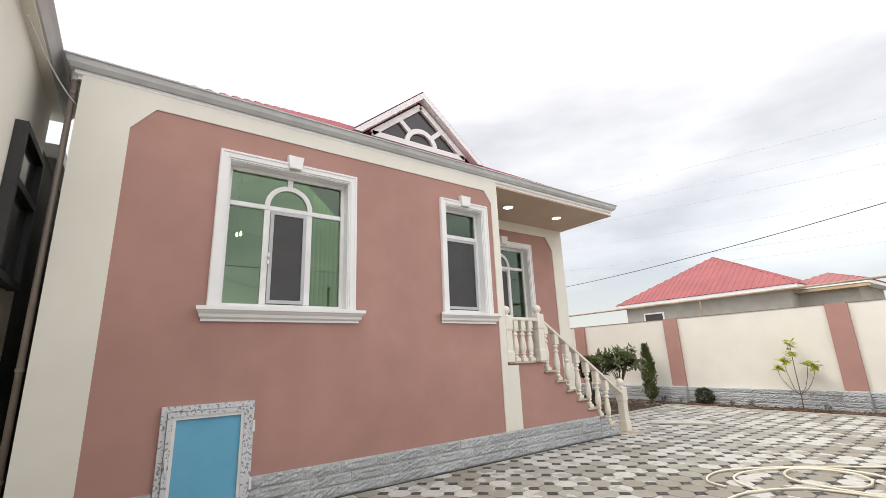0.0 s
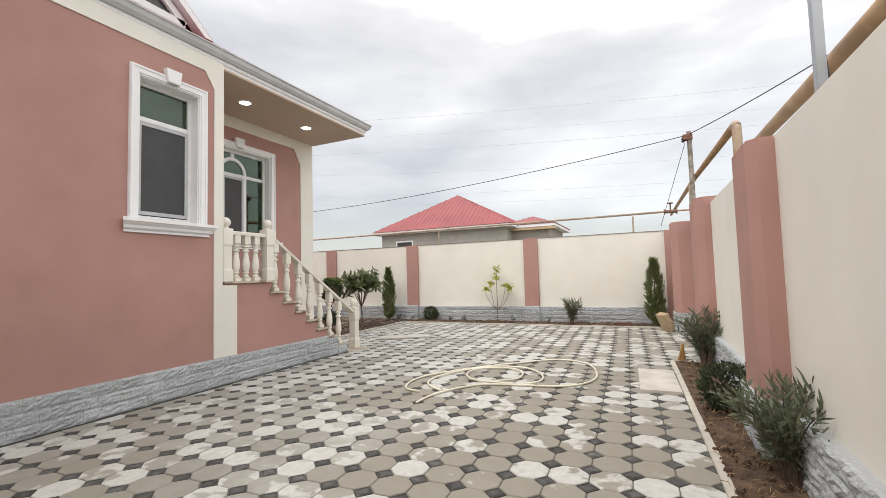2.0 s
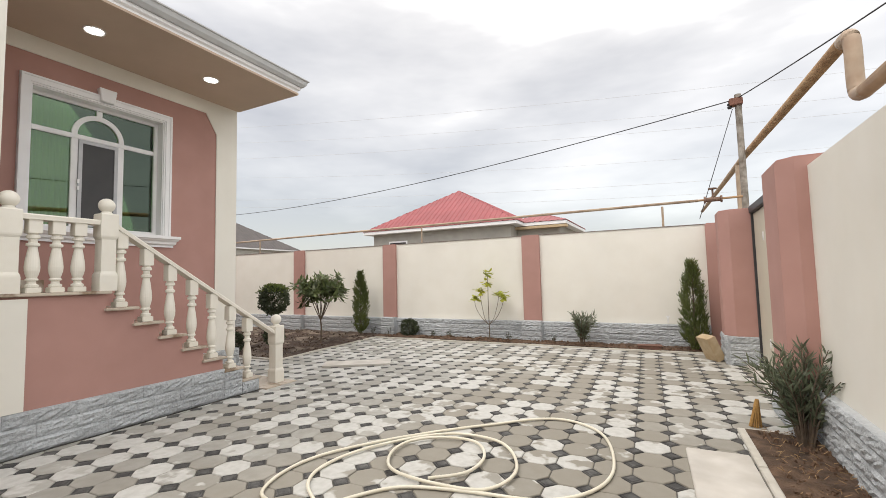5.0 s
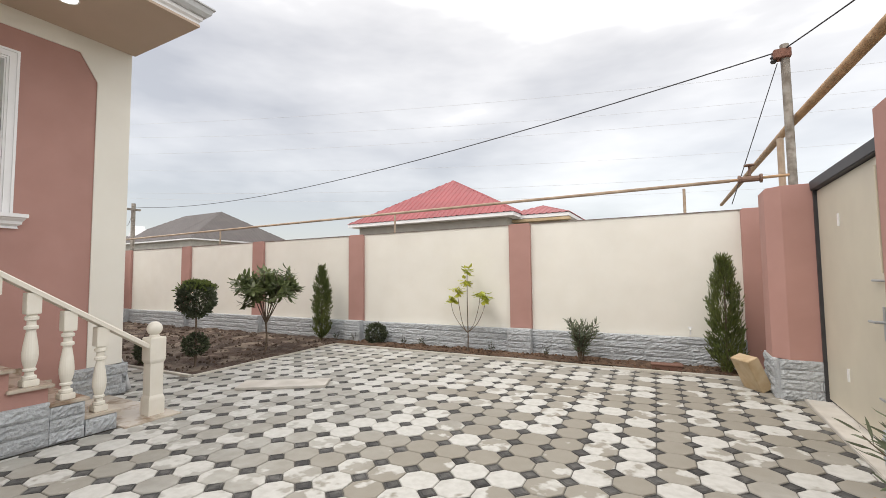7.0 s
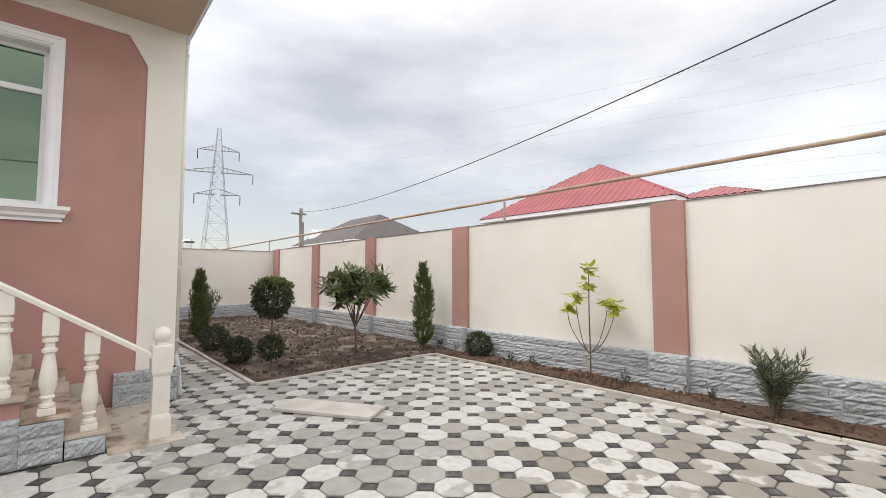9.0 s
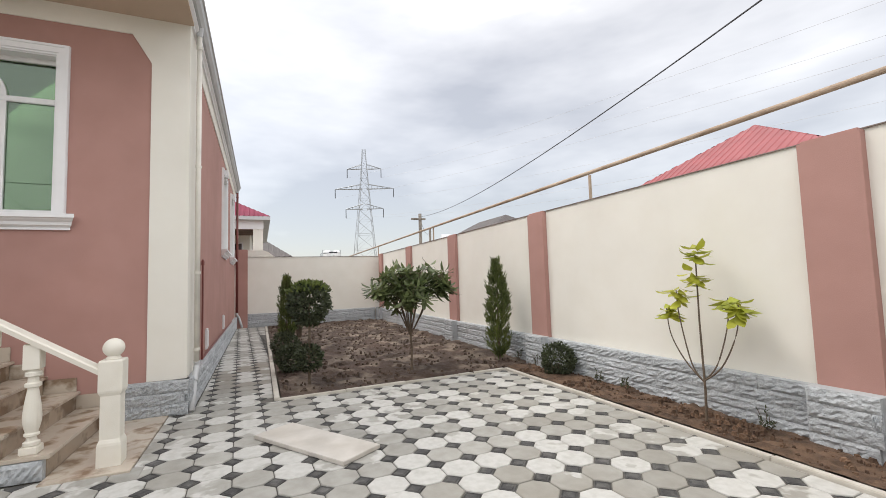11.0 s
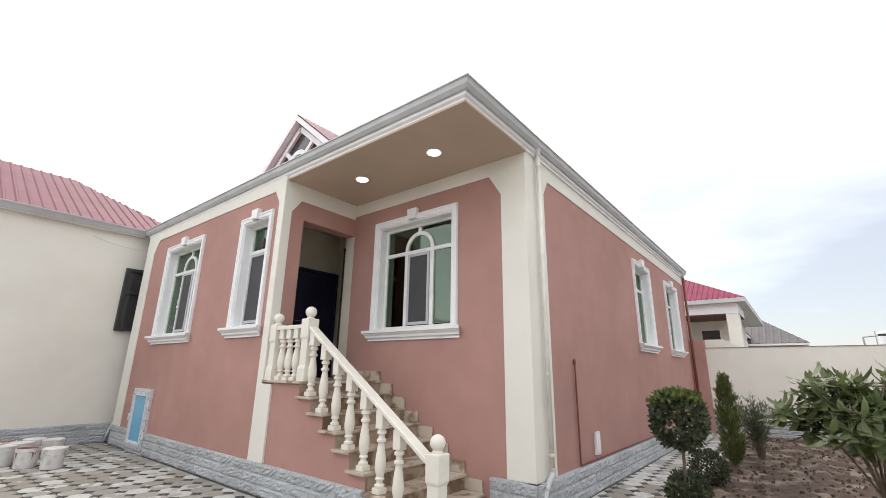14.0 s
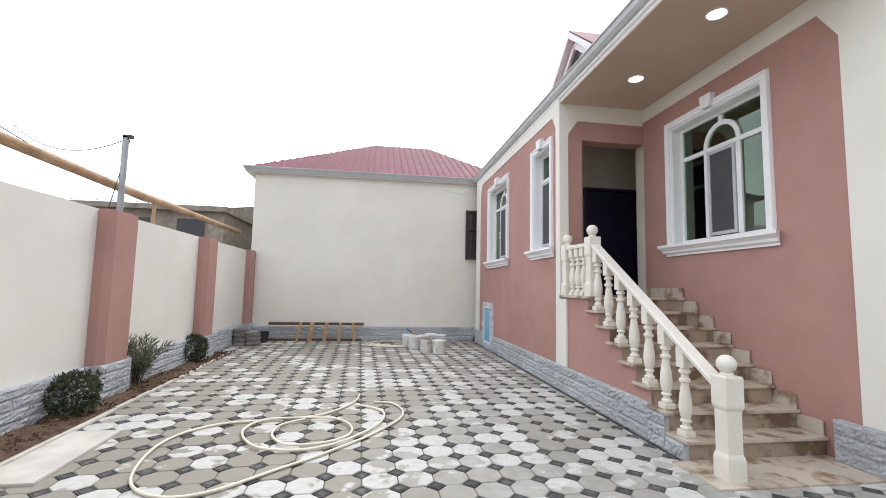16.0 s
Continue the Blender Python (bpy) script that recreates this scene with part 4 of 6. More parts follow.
# ---- boundary walls ----
FH, FS = 2.34, 0.44
solid("wall_north", nbox(-11.6, 6.4, 12.90, 13.10, -0.1, FH), CREAM, "cream rendered boundary wall", "wall")
solid("coping_north", nbox(-11.6, 6.4, 12.885, 13.115, FH, FH + 0.010), COPING, "thin dark coping on the boundary wall", "coping")
solid("wall_west", nbox(-11.62, -11.42, 8.45, 12.9, -0.1, 2.28), CREAM, "cream rendered end wall of the garden", "wall")
solid("coping_west", nbox(-11.64, -11.40, 8.45, 12.9, 2.28, 2.29), COPING, "thin dark coping on the garden end wall", "coping")
plinth("plinth_north", (-11.42, 12.845), (5.85, 12.845), 4, ch=FS / 4, thick=0.055)
plinth("plinth_west", (-11.36, 8.5), (-11.36, 12.68), 4, ch=FS / 4, thick=0.06)


def pillar(x0, x1, y0, y1, h, label, chamfer=0.0, side="y", z0=0.0):
    """A rendered pillar; side names the front: y (faces -y) or x (faces -x)."""
    c = chamfer
    if side == "y":
        pts = [(x0, y1), (x0, y0 + c), (x0 + c, y0), (x1 - c, y0), (x1, y0 + c), (x1, y1)] if c else [(x0, y1), (x0, y0), (x1, y0), (x1, y1)]
    else:
        pts = [(x1, y0), (x1, y1), (x0 + c, y1), (x0, y1 - c), (x0, y0 + c), (x0 + c, y0)] if c else [(x1, y0), (x1, y1), (x0, y1), (x0, y0)]
    bm = prism(bmesh.new(), [(x, y, z0) for x, y in pts], (0, 0, h - z0))
    bmesh.ops.bevel(bm, geom=[e for e in bm.edges if all(v.co.z > h - 0.01 for v in e.verts)], offset=0.02, segments=2, affect="EDGES")
    return tagged(new("pillar", mesh("pillar", bm, PINK)), label, "pillar", "boundary wall pillars", "structure")


for x in (2.28, -1.535, -4.78, -7.90, -11.08):
    pillar(x - 0.20, x + 0.20, 12.83, 12.93, FH + 0.012, "pink rendered pillar on the boundary wall")
    plinth("plinth_pillar", (x - 0.22, 12.73), (x + 0.22, 12.73), 4, ch=FS / 4 + 0.004, thick=0.11)
pillar(5.66, 6.1, 12.80, 12.93, FH + 0.012, "pink rendered corner pillar on the boundary wall")
pillar(-11.75, -11.28, 8.14, 8.5, 2.52, "pink rendered pillar between house and garden wall")
bm = prism(bmesh.new(), [(-11.52, 8.5, 2.27), (-11.52, 8.5, 2.52), (-11.52, 8.95, 2.52), (-11.52, 9.12, 2.46), (-11.52, 9.35, 2.28)], (-0.1, 0, 0))
solid("wall_shoulder", bm, CREAM, "cream curved shoulder on the garden end wall", "wall")

# gate side
GX = 6.11
solid("wall_east_a", nbox(GX, GX + 0.18, -1.25, 8.4, -0.1, 2.33), WHITEWALL, "pale rendered wall beside the gate", "wall")
solid("wall_east_b", nbox(GX, GX + 0.18, 11.6, 13.1, -0.1, 2.38), WHITEWALL, "pale rendered wall beside the gate", "wall")
plinth("plinth_east", (GX - 0.045, 8.2), (GX - 0.045, -1.1), 4, ch=FS / 4, thick=0.06)
for y0, y1 in ((4.54, 5.16), (1.56, 2.12), (-1.32, -0.92)):
    pillar(5.93, 6.25, y0, y1, 2.335, "pink rendered pillar on the gate wall", 0.07, "x")
    plinth("plinth_pillar", (5.94, y1 + 0.015), (5.94, y0 - 0.015), 4, ch=FS / 4, thick=0.2)
pillar(5.90, 6.36, 8.04, 8.86, 2.43, "pink rendered gate pillar with clipped corners", 0.12, "x")
plinth("plinth_pillar", (5.91, 8.87), (5.91, 8.03), 4, ch=FS / 4, thick=0.3)
pillar(5.74, 6.30, 11.32, 11.98, 2.40, "pink rendered gate pillar with clipped corners", 0.14, "x", 0.0)
plinth("plinth_pillar", (5.76, 11.96), (5.76, 11.34), 4, ch=FS / 4, thick=0.4)
plinth("plinth_pillar", (5.78, 11.34), (6.22, 11.34), 4, ch=FS / 4, thick=0.1)

gate = thing("gate", pose(6.19, 8.88, 0), "tall beige sheet-steel gate with dark frame, closed", "gate")
part("leaf", nbox(0.0, 0.04, 0.75, 2.40, 0.06, 2.30), GATE, gate)
part("wicket_door", nbox(-0.006, 0.04, 0.03, 0.74, 0.06, 2.30), GATE, gate)
part("lintel", nbox(-0.05, 0.10, -0.02, 2.46, 2.31, 2.42, bevel=0.008), DARKSTEEL, gate, "dark steel lintel")
part("jamb", nbox(-0.03, 0.07, 2.405, 2.46, 0.0, 2.31), DARKSTEEL, gate, "dark steel jamb")
part("edge_strip", nbox(-0.016, 0.0, 0.735, 0.765, 0.08, 2.28), GATE, gate)
hb = tube(bmesh.new(), [(-0.01, 0.82, 1.02), (-0.06, 0.82, 1.02), (-0.065, 0.93, 1.02)], 0.011)
part("handle", hb, GALV, gate, "steel lever handle")
part("handle_plate", nbox(-0.012, 0.0, 0.795, 0.835, 0.88, 1.14), GALV, gate)
for z in (1.34, 0.42):
    part("bolt", tube(bmesh.new(), [(-0.025, 0.68, z), (-0.025, 0.95, z)], 0.009), GALV, gate)
part("drop_rod", tube(bmesh.new(), [(-0.025, 0.70, 0.05), (-0.025, 0.70, 0.42)], 0.008), GATE, gate)
part("drop_rod", tube(bmesh.new(), [(-0.025, 0.75, 1.40), (-0.025, 0.75, 2.22)], 0.008), GATE, gate)
for z in (0.38, 1.85):
    part("hinge_plate", nbox(-0.012, 0.0, 1.72, 1.75, z, z + 0.12), PVC, gate)
solid("threshold", nbox(5.98, 6.22, 8.88, 11.34, -0.05, 0.025, bevel=0.006), SLAB, "pale concrete gate threshold", "threshold")

# ---- neighbour on the alley side ----
NY = -1.16
nb = thing("neighbour_house", pose(0, 0, 0), "pale rendered neighbouring house with a plum sheet roof", "house")
part("wall", nbox(-1.05, 6.06, NY - 8.0, NY, 0, 4.46), WHITEWALL, nb)
for bm in hip_roof(-1.35, 6.32, NY - 8.2, NY + 0.14, 4.56, (0.95, NY - 4.0, 6.73), (2.93, NY - 4.0, 6.73), 0.21):
    part("roof_slope", bm, ROOF3, nb)
part("gutter", sweep(bmesh.new(), [(0.0, 4.46), (0.06, 4.46), (0.10, 4.54), (0.13, 4.58), (0.13, 4.60), (0.0, 4.60)], [((-1.25, NY - 8.1, 0), (-1, -1, 0)), ((-1.25, NY + 0.06, 0), (-1, 1, 0)), ((6.22, NY + 0.06, 0), (1, 1, 0)), ((6.22, NY - 8.1, 0), (1, -1, 0))]), GUTTER, nb, "pale grey gutter")
part("soffit", nbox(-1.3, 6.25, NY - 8.1, NY + 0.1, 4.44, 4.46), WHITEWALL, nb)
nw = part("window", plate(bmesh.new(), rect(-0.72, 0.26, 2.28, 3.68), [rect(-0.65, 0.19, 2.35, 3.10), rect(-0.65, 0.19, 3.17, 3.61)], lambda u, z: (u, NY + 0.002, z), (0, 0.09, 0)), DARK, nb, "dark framed window")
part("pane", nbox(-0.65, 0.19, NY + 0.03, NY + 0.036, 2.35, 3.61), GABLEGLASS, nw)
plinth("plinth_neighbour", (6.06, NY + 0.01), (-0.3, NY + 0.01), 3, ch=0.125, thick=0.01)
ab = thing("dark_house", pose(0, 0, 0), "dark green-grey building at the end of the alley", "house")
part("wall", nbox(-7.5, -1.1, -6.5, NY - 0.02, 0, 4.0), mat("slate_render", (0.085, 0.09, 0.09), None, 3.0, 0.9), ab)
part("eave", nbox(-7.7, -1.38, -6.7, NY + 0.12, 4.0, 4.18), GUTTER, ab)
solid("wall_alley_end", nbox(-7.5, -7.3, -1.2, -0.79, 0, 2.4), MORTAR, "dim wall closing the alley", "wall")

# ---- shed behind the gate wall ----
shed = thing("shed", pose(0, 0, 0), "weathered grey-brown shed with a pale sheet roof behind the wall", "shed")
SHED = mat("weathered_board", (0.38, 0.34, 0.285), (0.25, 0.22, 0.18), 6.0, 0.9, 0.3, 40)
part("wall", nbox(7.0, 14.0, -7.0, -1.8, 0, 3.46), SHED, shed)
part("roof_slope", roof_face(bmesh.new(), (6.85, -1.6, 3.58), (14.2, -1.6, 3.58), (14.2, -7.2, 4.75), (6.85, -7.2, 4.75)), mat("pale_sheet", (0.58, 0.59, 0.60), (0.50, 0.51, 0.52), 1.5, 0.5), shed, "pale metal roof sheet")
part("fascia", nbox(6.88, 14.2, -1.68, -1.62, 3.42, 3.56), SHED, shed)
part("rafter_board", prism(bmesh.new(), [(6.9, -1.7, 3.42), (6.9, -7.0, 3.42), (6.9, -7.0, 4.58), (6.9, -1.7, 3.54)], (0.05, 0, 0)), SHED, shed)
for x in (7.5, 8.9, 10.4):
    part("window", nbox(x, x + 0.7, -1.8, -1.77, 2.5, 3.2), GABLEGLASS, shed, "small dark window")


# ---- far houses ----
def far_house(name, x0, x1, y0, y1, ze, ra, rb, wallm, roofm, label, pitch=0.24, over=0.35, wins=()):
    h = thing(name, pose(0, 0, 0), label, "house")
    part("wall", nbox(x0, x1, y0, y1, 0, ze - 0.05), wallm, h)
    part("fascia", nbox(x0 - over, x1 + over, y0 - over, y1 + over, ze - 0.14, ze - 0.01), TRIM, h, "white eaves board")
    for bm in hip_roof(x0 - over - 0.03, x1 + over + 0.03, y0 - over - 0.03, y1 + over + 0.03, ze, ra, rb, pitch):
        part("roof_slope", bm, roofm, h)
    for a, b, c, d in wins:
        w = part("window", nbox(a, b, y0 - 0.04, y0 - 0.002, c, d), TRIM, h)
        part("pane", nbox(a + 0.07, b - 0.07, y0 - 0.05, y0 - 0.042, c + 0.07, d - 0.07), GABLEGLASS, w)
    return h


GREYWALL = mat("grey_render", (0.40, 0.385, 0.35), None, 3.0, 0.9, 0.2, 60)
far_house("red_roof_house", -7.5, -0.62, 20.3, 25.8, 3.70, (-4.14, 22.9, 5.80), (-4.14, 23.1, 5.80), GREYWALL, ROOF2, "grey block house with a bright red ribbed hipped roof", wins=((-6.6, -5.6, 2.6, 3.2),))
wing = far_house("red_roof_annex", -0.9, 1.15, 21.2, 25.0, 3.66, (0.1, 22.6, 4.22), (0.1, 23.4, 4.22), GREYWALL, ROOF2, "low annex with a red ribbed roof and timber eaves")
part("soffit", nbox(-0.9, 1.5, 20.86, 21.2, 3.40, 3.50), WOOD, wing, "timber eaves lining")
grey = far_house("grey_roof_house", -47.5, -33.0, 28.5, 40.0, 5.0, (-42.7, 33.6, 8.25), (-36.4, 33.6, 8.25), GREYWALL, ROOFG, "low house with a dark grey hipped roof in the distance", 0.4)
part("gable", prism(bmesh.new(), [(-46.1, 29.6, 5.7), (-44.4, 29.6, 5.7), (-45.2, 29.6, 7.0)], (0, 1.2, 0)), TRIM, grey, "small white gable on the slope")
far_house("grey_roof_house", -42.0, -33.0, 2.0, 10.9, 3.6, (-37.5, 5.5, 6.4), (-37.5, 7.6, 6.4), GREYWALL, ROOFG, "low house with a dark grey roof beyond the garden", 0.4)
far_house("small_house", -33.0, -29.5, 3.0, 7.9, 4.1, (-31.2, 5, 5.2), (-31.2, 6, 5.2), WHITEWALL, ROOF4, "small pale house with a magenta roof beyond the porch house", 0.3, wins=())
sl = thing("street_lamp", pose(-40.0, 14.54, 0), "slim far street lamp with a short arm", "street lamp")
part("shaft", tube(bmesh.new(), [(0, 0, 0), (-0.15, -0.1, 4.32)], 0.08, 8, 0.05), GALV, sl)
part("arm", tube(bmesh.new(), [(-0.15, -0.1, 4.32), (-0.1, 0.9, 4.42)], 0.05, 6), GALV, sl)
part("lamp_head", nbox(-0.25, 0.05, 0.7, 1.5, 4.37, 4.5200000000000005, bevel=0.03), DARKSTEEL, sl)
tk = thing("water_tank", pose(-60.0, 18.4, 0), "white water tank on a steel frame far away", "tank")
for dy in (-0.55, 0.75):
    part("drum", lathe(bmesh.new(), [(0.5, 4.75), (0.56, 4.85), (0.56, 5.9), (0.3, 6.15)], 0, dy, 0, 14), PVC, tk)
for dy in (-1.2, 1.3):
    part("post", tube(bmesh.new(), [(0, dy, 0), (0, dy, 6.2)], 0.05, 6), GALV, tk)
part("deck", nbox(-0.6, 0.6, -1.25, 1.35, 4.65, 4.75), GALV, tk)


def porch_house():
    h = thing("porch_house", pose(0, 0, 0), "cream house with a plum ribbed roof and pillared porch", "house")
    x1, x0, y1, y0, ze = -17.2, -28.0, 9.0, 0.0, 4.4
    part("wall", nbox(x0, x1 - 2.3, y0, y1 - 0.6, 0, ze - 0.1), CREAM, h)
    part("wall", nbox(x1 - 2.3, x1, y0, 6.9, 0, ze - 0.1), CREAM, h)
    part("parapet", nbox(x1 - 0.25, x1, 6.9, y1, 0, 2.0), CREAM, h)
    part("column", nbox(x1 - 0.7, x1, y1 - 0.42, y1, 2.0, ze - 0.5), CREAM, h)
    part("beam", nbox(x1 - 2.3, x1 + 0.02, 6.9, y1 + 0.02, ze - 0.5, ze - 0.1), TRIM, h)
    part("porch_ceiling", nbox(x1 - 2.3, x1, 6.9, y1, ze - 0.54, ze - 0.5), WOODD, h)
    part("cornice", nbox(x0 - 0.2, x1 + 0.3, y0 - 0.2, y1 + 0.3, ze - 0.1, ze + 0.06), GUTTER, h)
    for bm in hip_roof(x0 - 0.2, x1 + 0.3, y0 - 0.2, y1 + 0.3, ze + 0.06, (-23.5, 4.5, 7.2), (-21.6, 4.5, 7.2)):
        part("roof_slope", bm, ROOF4, h)
    w = part("window", nbox(x1 - 2.28, x1 - 2.2, 7.3, 8.1, 2.3, 3.5), TRIM, h)
    part("pane", nbox(x1 - 2.2, x1 - 2.19, 7.36, 8.04, 2.36, 3.44), GABLEGLASS, w)
    w = part("window", nbox(x1, x1 + 0.05, 5.2, 6.3, 2.1, 3.6), TRIM, h)
    part("pane", nbox(x1 + 0.05, x1 + 0.055, 5.28, 6.22, 2.18, 3.52), GABLEGLASS, w)


porch_house()

# ---- pylon, poles, cables, pipes ----
def pylon(x, y, h, rz):
    o = thing("power_pylon", pose(x, y, 0, 0, 0, rz), "tall grey lattice power pylon far away", "pylon")
    S_ = lambda z: 3.4 * (1 - z / h) ** 1.15 + 0.45
    bm = bmesh.new()
    lv = [0, 6, 11, 15.5, 19.5, 23, 26, 29, 32, 35, 38, h]
    cs = [[Vector((sx * S_(z), sy * S_(z), z)) for sx, sy in ((-1, -1), (1, -1), (1, 1), (-1, 1))] for z in lv]
    for a, b in zip(cs, cs[1:]):
        for i in range(4):
            tube(bm, [a[i], b[i]], 0.07, 4)
            tube(bm, [a[i], b[(i + 1) % 4]], 0.035, 4)
            tube(bm, [a[(i + 1) % 4], b[i]], 0.035, 4)
            tube(bm, [b[i], b[(i + 1) % 4]], 0.04, 4)
    part("tower", bm, GALV, o)
    for z, w in ((23.0, 5.5), (29.0, 8.6), (35.0, 5.0)):
        for s in (-1, 1):
            bm = bmesh.new()
            for dy in (-0.5, 0.5):
                tube(bm, [(s * 0.6, dy, z), (s * w, 0, z + 0.1)], 0.09, 4)
                tube(bm, [(s * 0.6, dy, z + 1.5), (s * w, 0, z + 0.1)], 0.08, 4)
                for k in range(1, 5):
                    f = k / 5
                    tube(bm, [(s * (0.6 + (w - 0.6) * f), dy * (1 - f), z + 0.1 * f), (s * (0.6 + (w - 0.6) * f), dy * (1 - f), z + 1.5 - 1.4 * f)], 0.05, 4)
            arm = part("arm", bm, GALV, o)
            part("insulator", tube(bmesh.new(), [(s * w, 0, z), (s * w, 0, z - 2.6)], 0.12, 6), DARKSTEEL, arm)
    return o


pylon(-122, 37.5, 41, 70)


def cable(name, a, b, sag, r, material, label, n=24):
    a, b = Vector(a), Vector(b)
    pts = [a.lerp(b, i / n) - Vector((0, 0, sag * 4 * (i / n) * (1 - i / n))) for i in range(n + 1)]
    return tagged(new(name, mesh(name, tube(bmesh.new(), pts, r, 5), material)), label, "cable")


for dz, dw in ((20.4, 5.5), (20.4, -5.5), (26.4, 8.6), (26.4, -8.6), (32.4, 5.0), (32.4, -5.0)):
    cable("power_line", (-122 + dw * 0.34, 37.5 + dw * 0.94, dz), (170, 112 + dw, dz + 3), 9, 0.017, FARWIRE, "thin high-voltage line across the sky", 40)

pole = thing("utility_pole", pose(6.36, 13.32, 0), "weathered pole behind the corner of the wall", "pole")
part("shaft", tube(bmesh.new(), [(0, 0, 0), (0.03, 0, 2.4), (0.02, 0, 4.88)], 0.058, 10), POLE, pole)
part("bracket", nbox(-0.13, 0.09, -0.09, 0.09, 4.66, 4.80, bevel=0.01), mat("rusty_band", (0.22, 0.10, 0.07), None, 20, 0.8), pole, "rusty cable bracket")
part("insulator", lathe(bmesh.new(), [(0.03, 0), (0.045, 0.03), (0.03, 0.06), (0.045, 0.09), (0.02, 0.12)], -0.12, 0, 4.62, 10), DARK, pole)
pole2 = thing("utility_pole", pose(-22.6, 18.6, 0), "slim far utility pole with a short arm", "pole")
part("shaft", tube(bmesh.new(), [(0, 0, 0), (0, 0, 5.75)], 0.11, 8), POLE, pole2)
part("arm", nbox(-0.1, 0.1, -0.6, 0.35, 5.35, 5.45), POLE, pole2)
pole3 = thing("utility_pole", pose(-36.0, 24.5, 0), "slim far utility pole", "pole")
part("shaft", tube(bmesh.new(), [(0, 0, 0), (0, 0, 6.6)], 0.12, 8), POLE, pole3)
cable("overhead_cable", (6.30, 13.30, 4.78), (-22.6, 18.6, 5.55), 0.75, 0.011, WIRE, "black overhead cable from the pole")
cable("overhead_cable", (-22.6, 18.6, 5.45), (-36.0, 24.5, 6.2), 0.6, 0.013, WIRE, "black overhead cable between far poles")
pole4 = thing("utility_pole", pose(11.0, 0.9, 0), "weathered pole with insulators behind the gate wall", "pole")
part("shaft", tube(bmesh.new(), [(0, 0, 0), (0, 0, 5.05)], 0.08, 10), POLE, pole4)
for z in (4.72, 4.88, 5.0):
    part("insulator", lathe(bmesh.new(), [(0.02, 0), (0.05, 0.02), (0.03, 0.05), (0.05, 0.07), (0.02, 0.10)], -0.15, 0.02, z, 10), DARK, pole4)
    part("hook", tube(bmesh.new(), [(0, 0, z), (-0.15, 0.02, z)], 0.012, 6), DARKSTEEL, pole4)
cable("overhead_cable", (6.36, 13.32, 4.80), (10.86, 0.92, 4.92), 0.3, 0.011, WIRE, "black overhead cable from the pole")
cable("overhead_cable", (10.86, 0.92, 4.78), (8.9, -1.72, 3.58), 0.12, 0.011, WIRE, "black overhead cable down to the shed")
cable("slack_wire", (6.30, 4.30, 3.50), (9.6, 1.9, 4.35), 0.32, 0.006, WIRE, "slack thin wire from the steel post")
cable("stay_wire", (6.28, 13.3, 4.6), (5.62, 13.4, 2.5), 0.0, 0.007, WIRE, "thin stay wire on the pole")
cable("alley_cable", (1.0, NY + 0.1, 4.25), (-0.05, YW - 0.03, 4.1), 0.06, 0.008, FARWIRE, "thin cable between the two houses", 10)

post = thing("steel_post", pose(6.33, 4.32, 2.3), "grey square steel post on the gate wall pillar", "post")
part("shaft", nbox(-0.03, 0.03, -0.03, 0.03, 0, 1.22, bevel=0.004), GALV, post)
part("cap", nbox(-0.09, 0.03, -0.03, 0.03, 1.19, 1.23), DARKSTEEL, post)
cable("slack_wire", (6.30, 4.28, 3.48), (6.42, 4.42, 2.45), 0.02, 0.006, WIRE, "slack thin wire by the post", 10)

gas = thing("gas_main", pose(0, 0, 0), "thick tan gas pipe carried along the gate wall", "pipe")
GP = 6.52
part("low_run", tube(bmesh.new(), [(GP, -1.6, 2.87), (GP, 4.0, 2.83), (GP, 8.05, 2.90)], 0.062, 12), GASPIPE, gas, smooth=True)
part("riser", tube(bmesh.new(), smooth_path([(GP, 8.0, 2.90), (GP, 8.16, 2.93), (GP, 8.2, 3.06), (GP, 8.2, 3.34), (GP, 8.24, 3.47), (GP, 8.4, 3.49)], 5), 0.064, 12), PALEPIPE, gas, smooth=True)
part("high_run", tube(bmesh.new(), [(GP, 8.35, 3.49), (GP, 14.0, 3.80), (GP, 26.0, 4.18)], 0.062, 12), GASPIPE, gas, smooth=True)
part("support", tube(bmesh.new(), [(GP - 0.1, 14.2, 1.0), (GP - 0.1, 14.2, 3.66)], 0.05, 10), PALEPIPE, gas, "yellowed support post")
part("support", tube(bmesh.new(), [(GP, 3.0, 2.2), (GP, 3.0, 2.80)], 0.03, 8), GASPIPE, gas)

thin = thing("gas_branch", pose(0, 0, 0), "thin faded gas pipe on posts above the boundary wall", "pipe")
part("run", tube(bmesh.new(), [(-24, 13.3, 2.74), (-7.0, 13.3, 2.82), (5.6, 13.3, 2.86)], 0.028, 10), PALEPIPE, thin, smooth=True)
part("run", tube(bmesh.new(), [(5.55, 13.3, 2.86), (6.42, 13.3, 2.87)], 0.022, 10), GASPIPE, thin)
for x in (-19.2, -13.1, -7.0, -0.79, 4.96):
    part("support_post", tube(bmesh.new(), [(x, 13.3, 1.6), (x, 13.3, 2.80)], 0.022, 8), PALEPIPE, thin)
bm = bmesh.new()
for x in (5.72, 6.0):
    tube(bm, [(x - 0.015, 13.3, 2.86), (x + 0.015, 13.3, 2.86)], 0.07, 12)
tube(bm, [(5.74, 13.3, 2.86), (5.98, 13.3, 2.86)], 0.045, 10)
tube(bm, [(5.86, 13.3, 2.86), (5.86, 13.3, 3.08)], 0.018, 8)
tube(bm, [(5.86, 13.3, 3.065), (5.86, 13.3, 3.085)], 0.075, 12)
part("valve", bm, mat("rusty_valve", (0.20, 0.12, 0.085), None, 20, 0.75), thin, "rusty flanged valve with hand wheel")
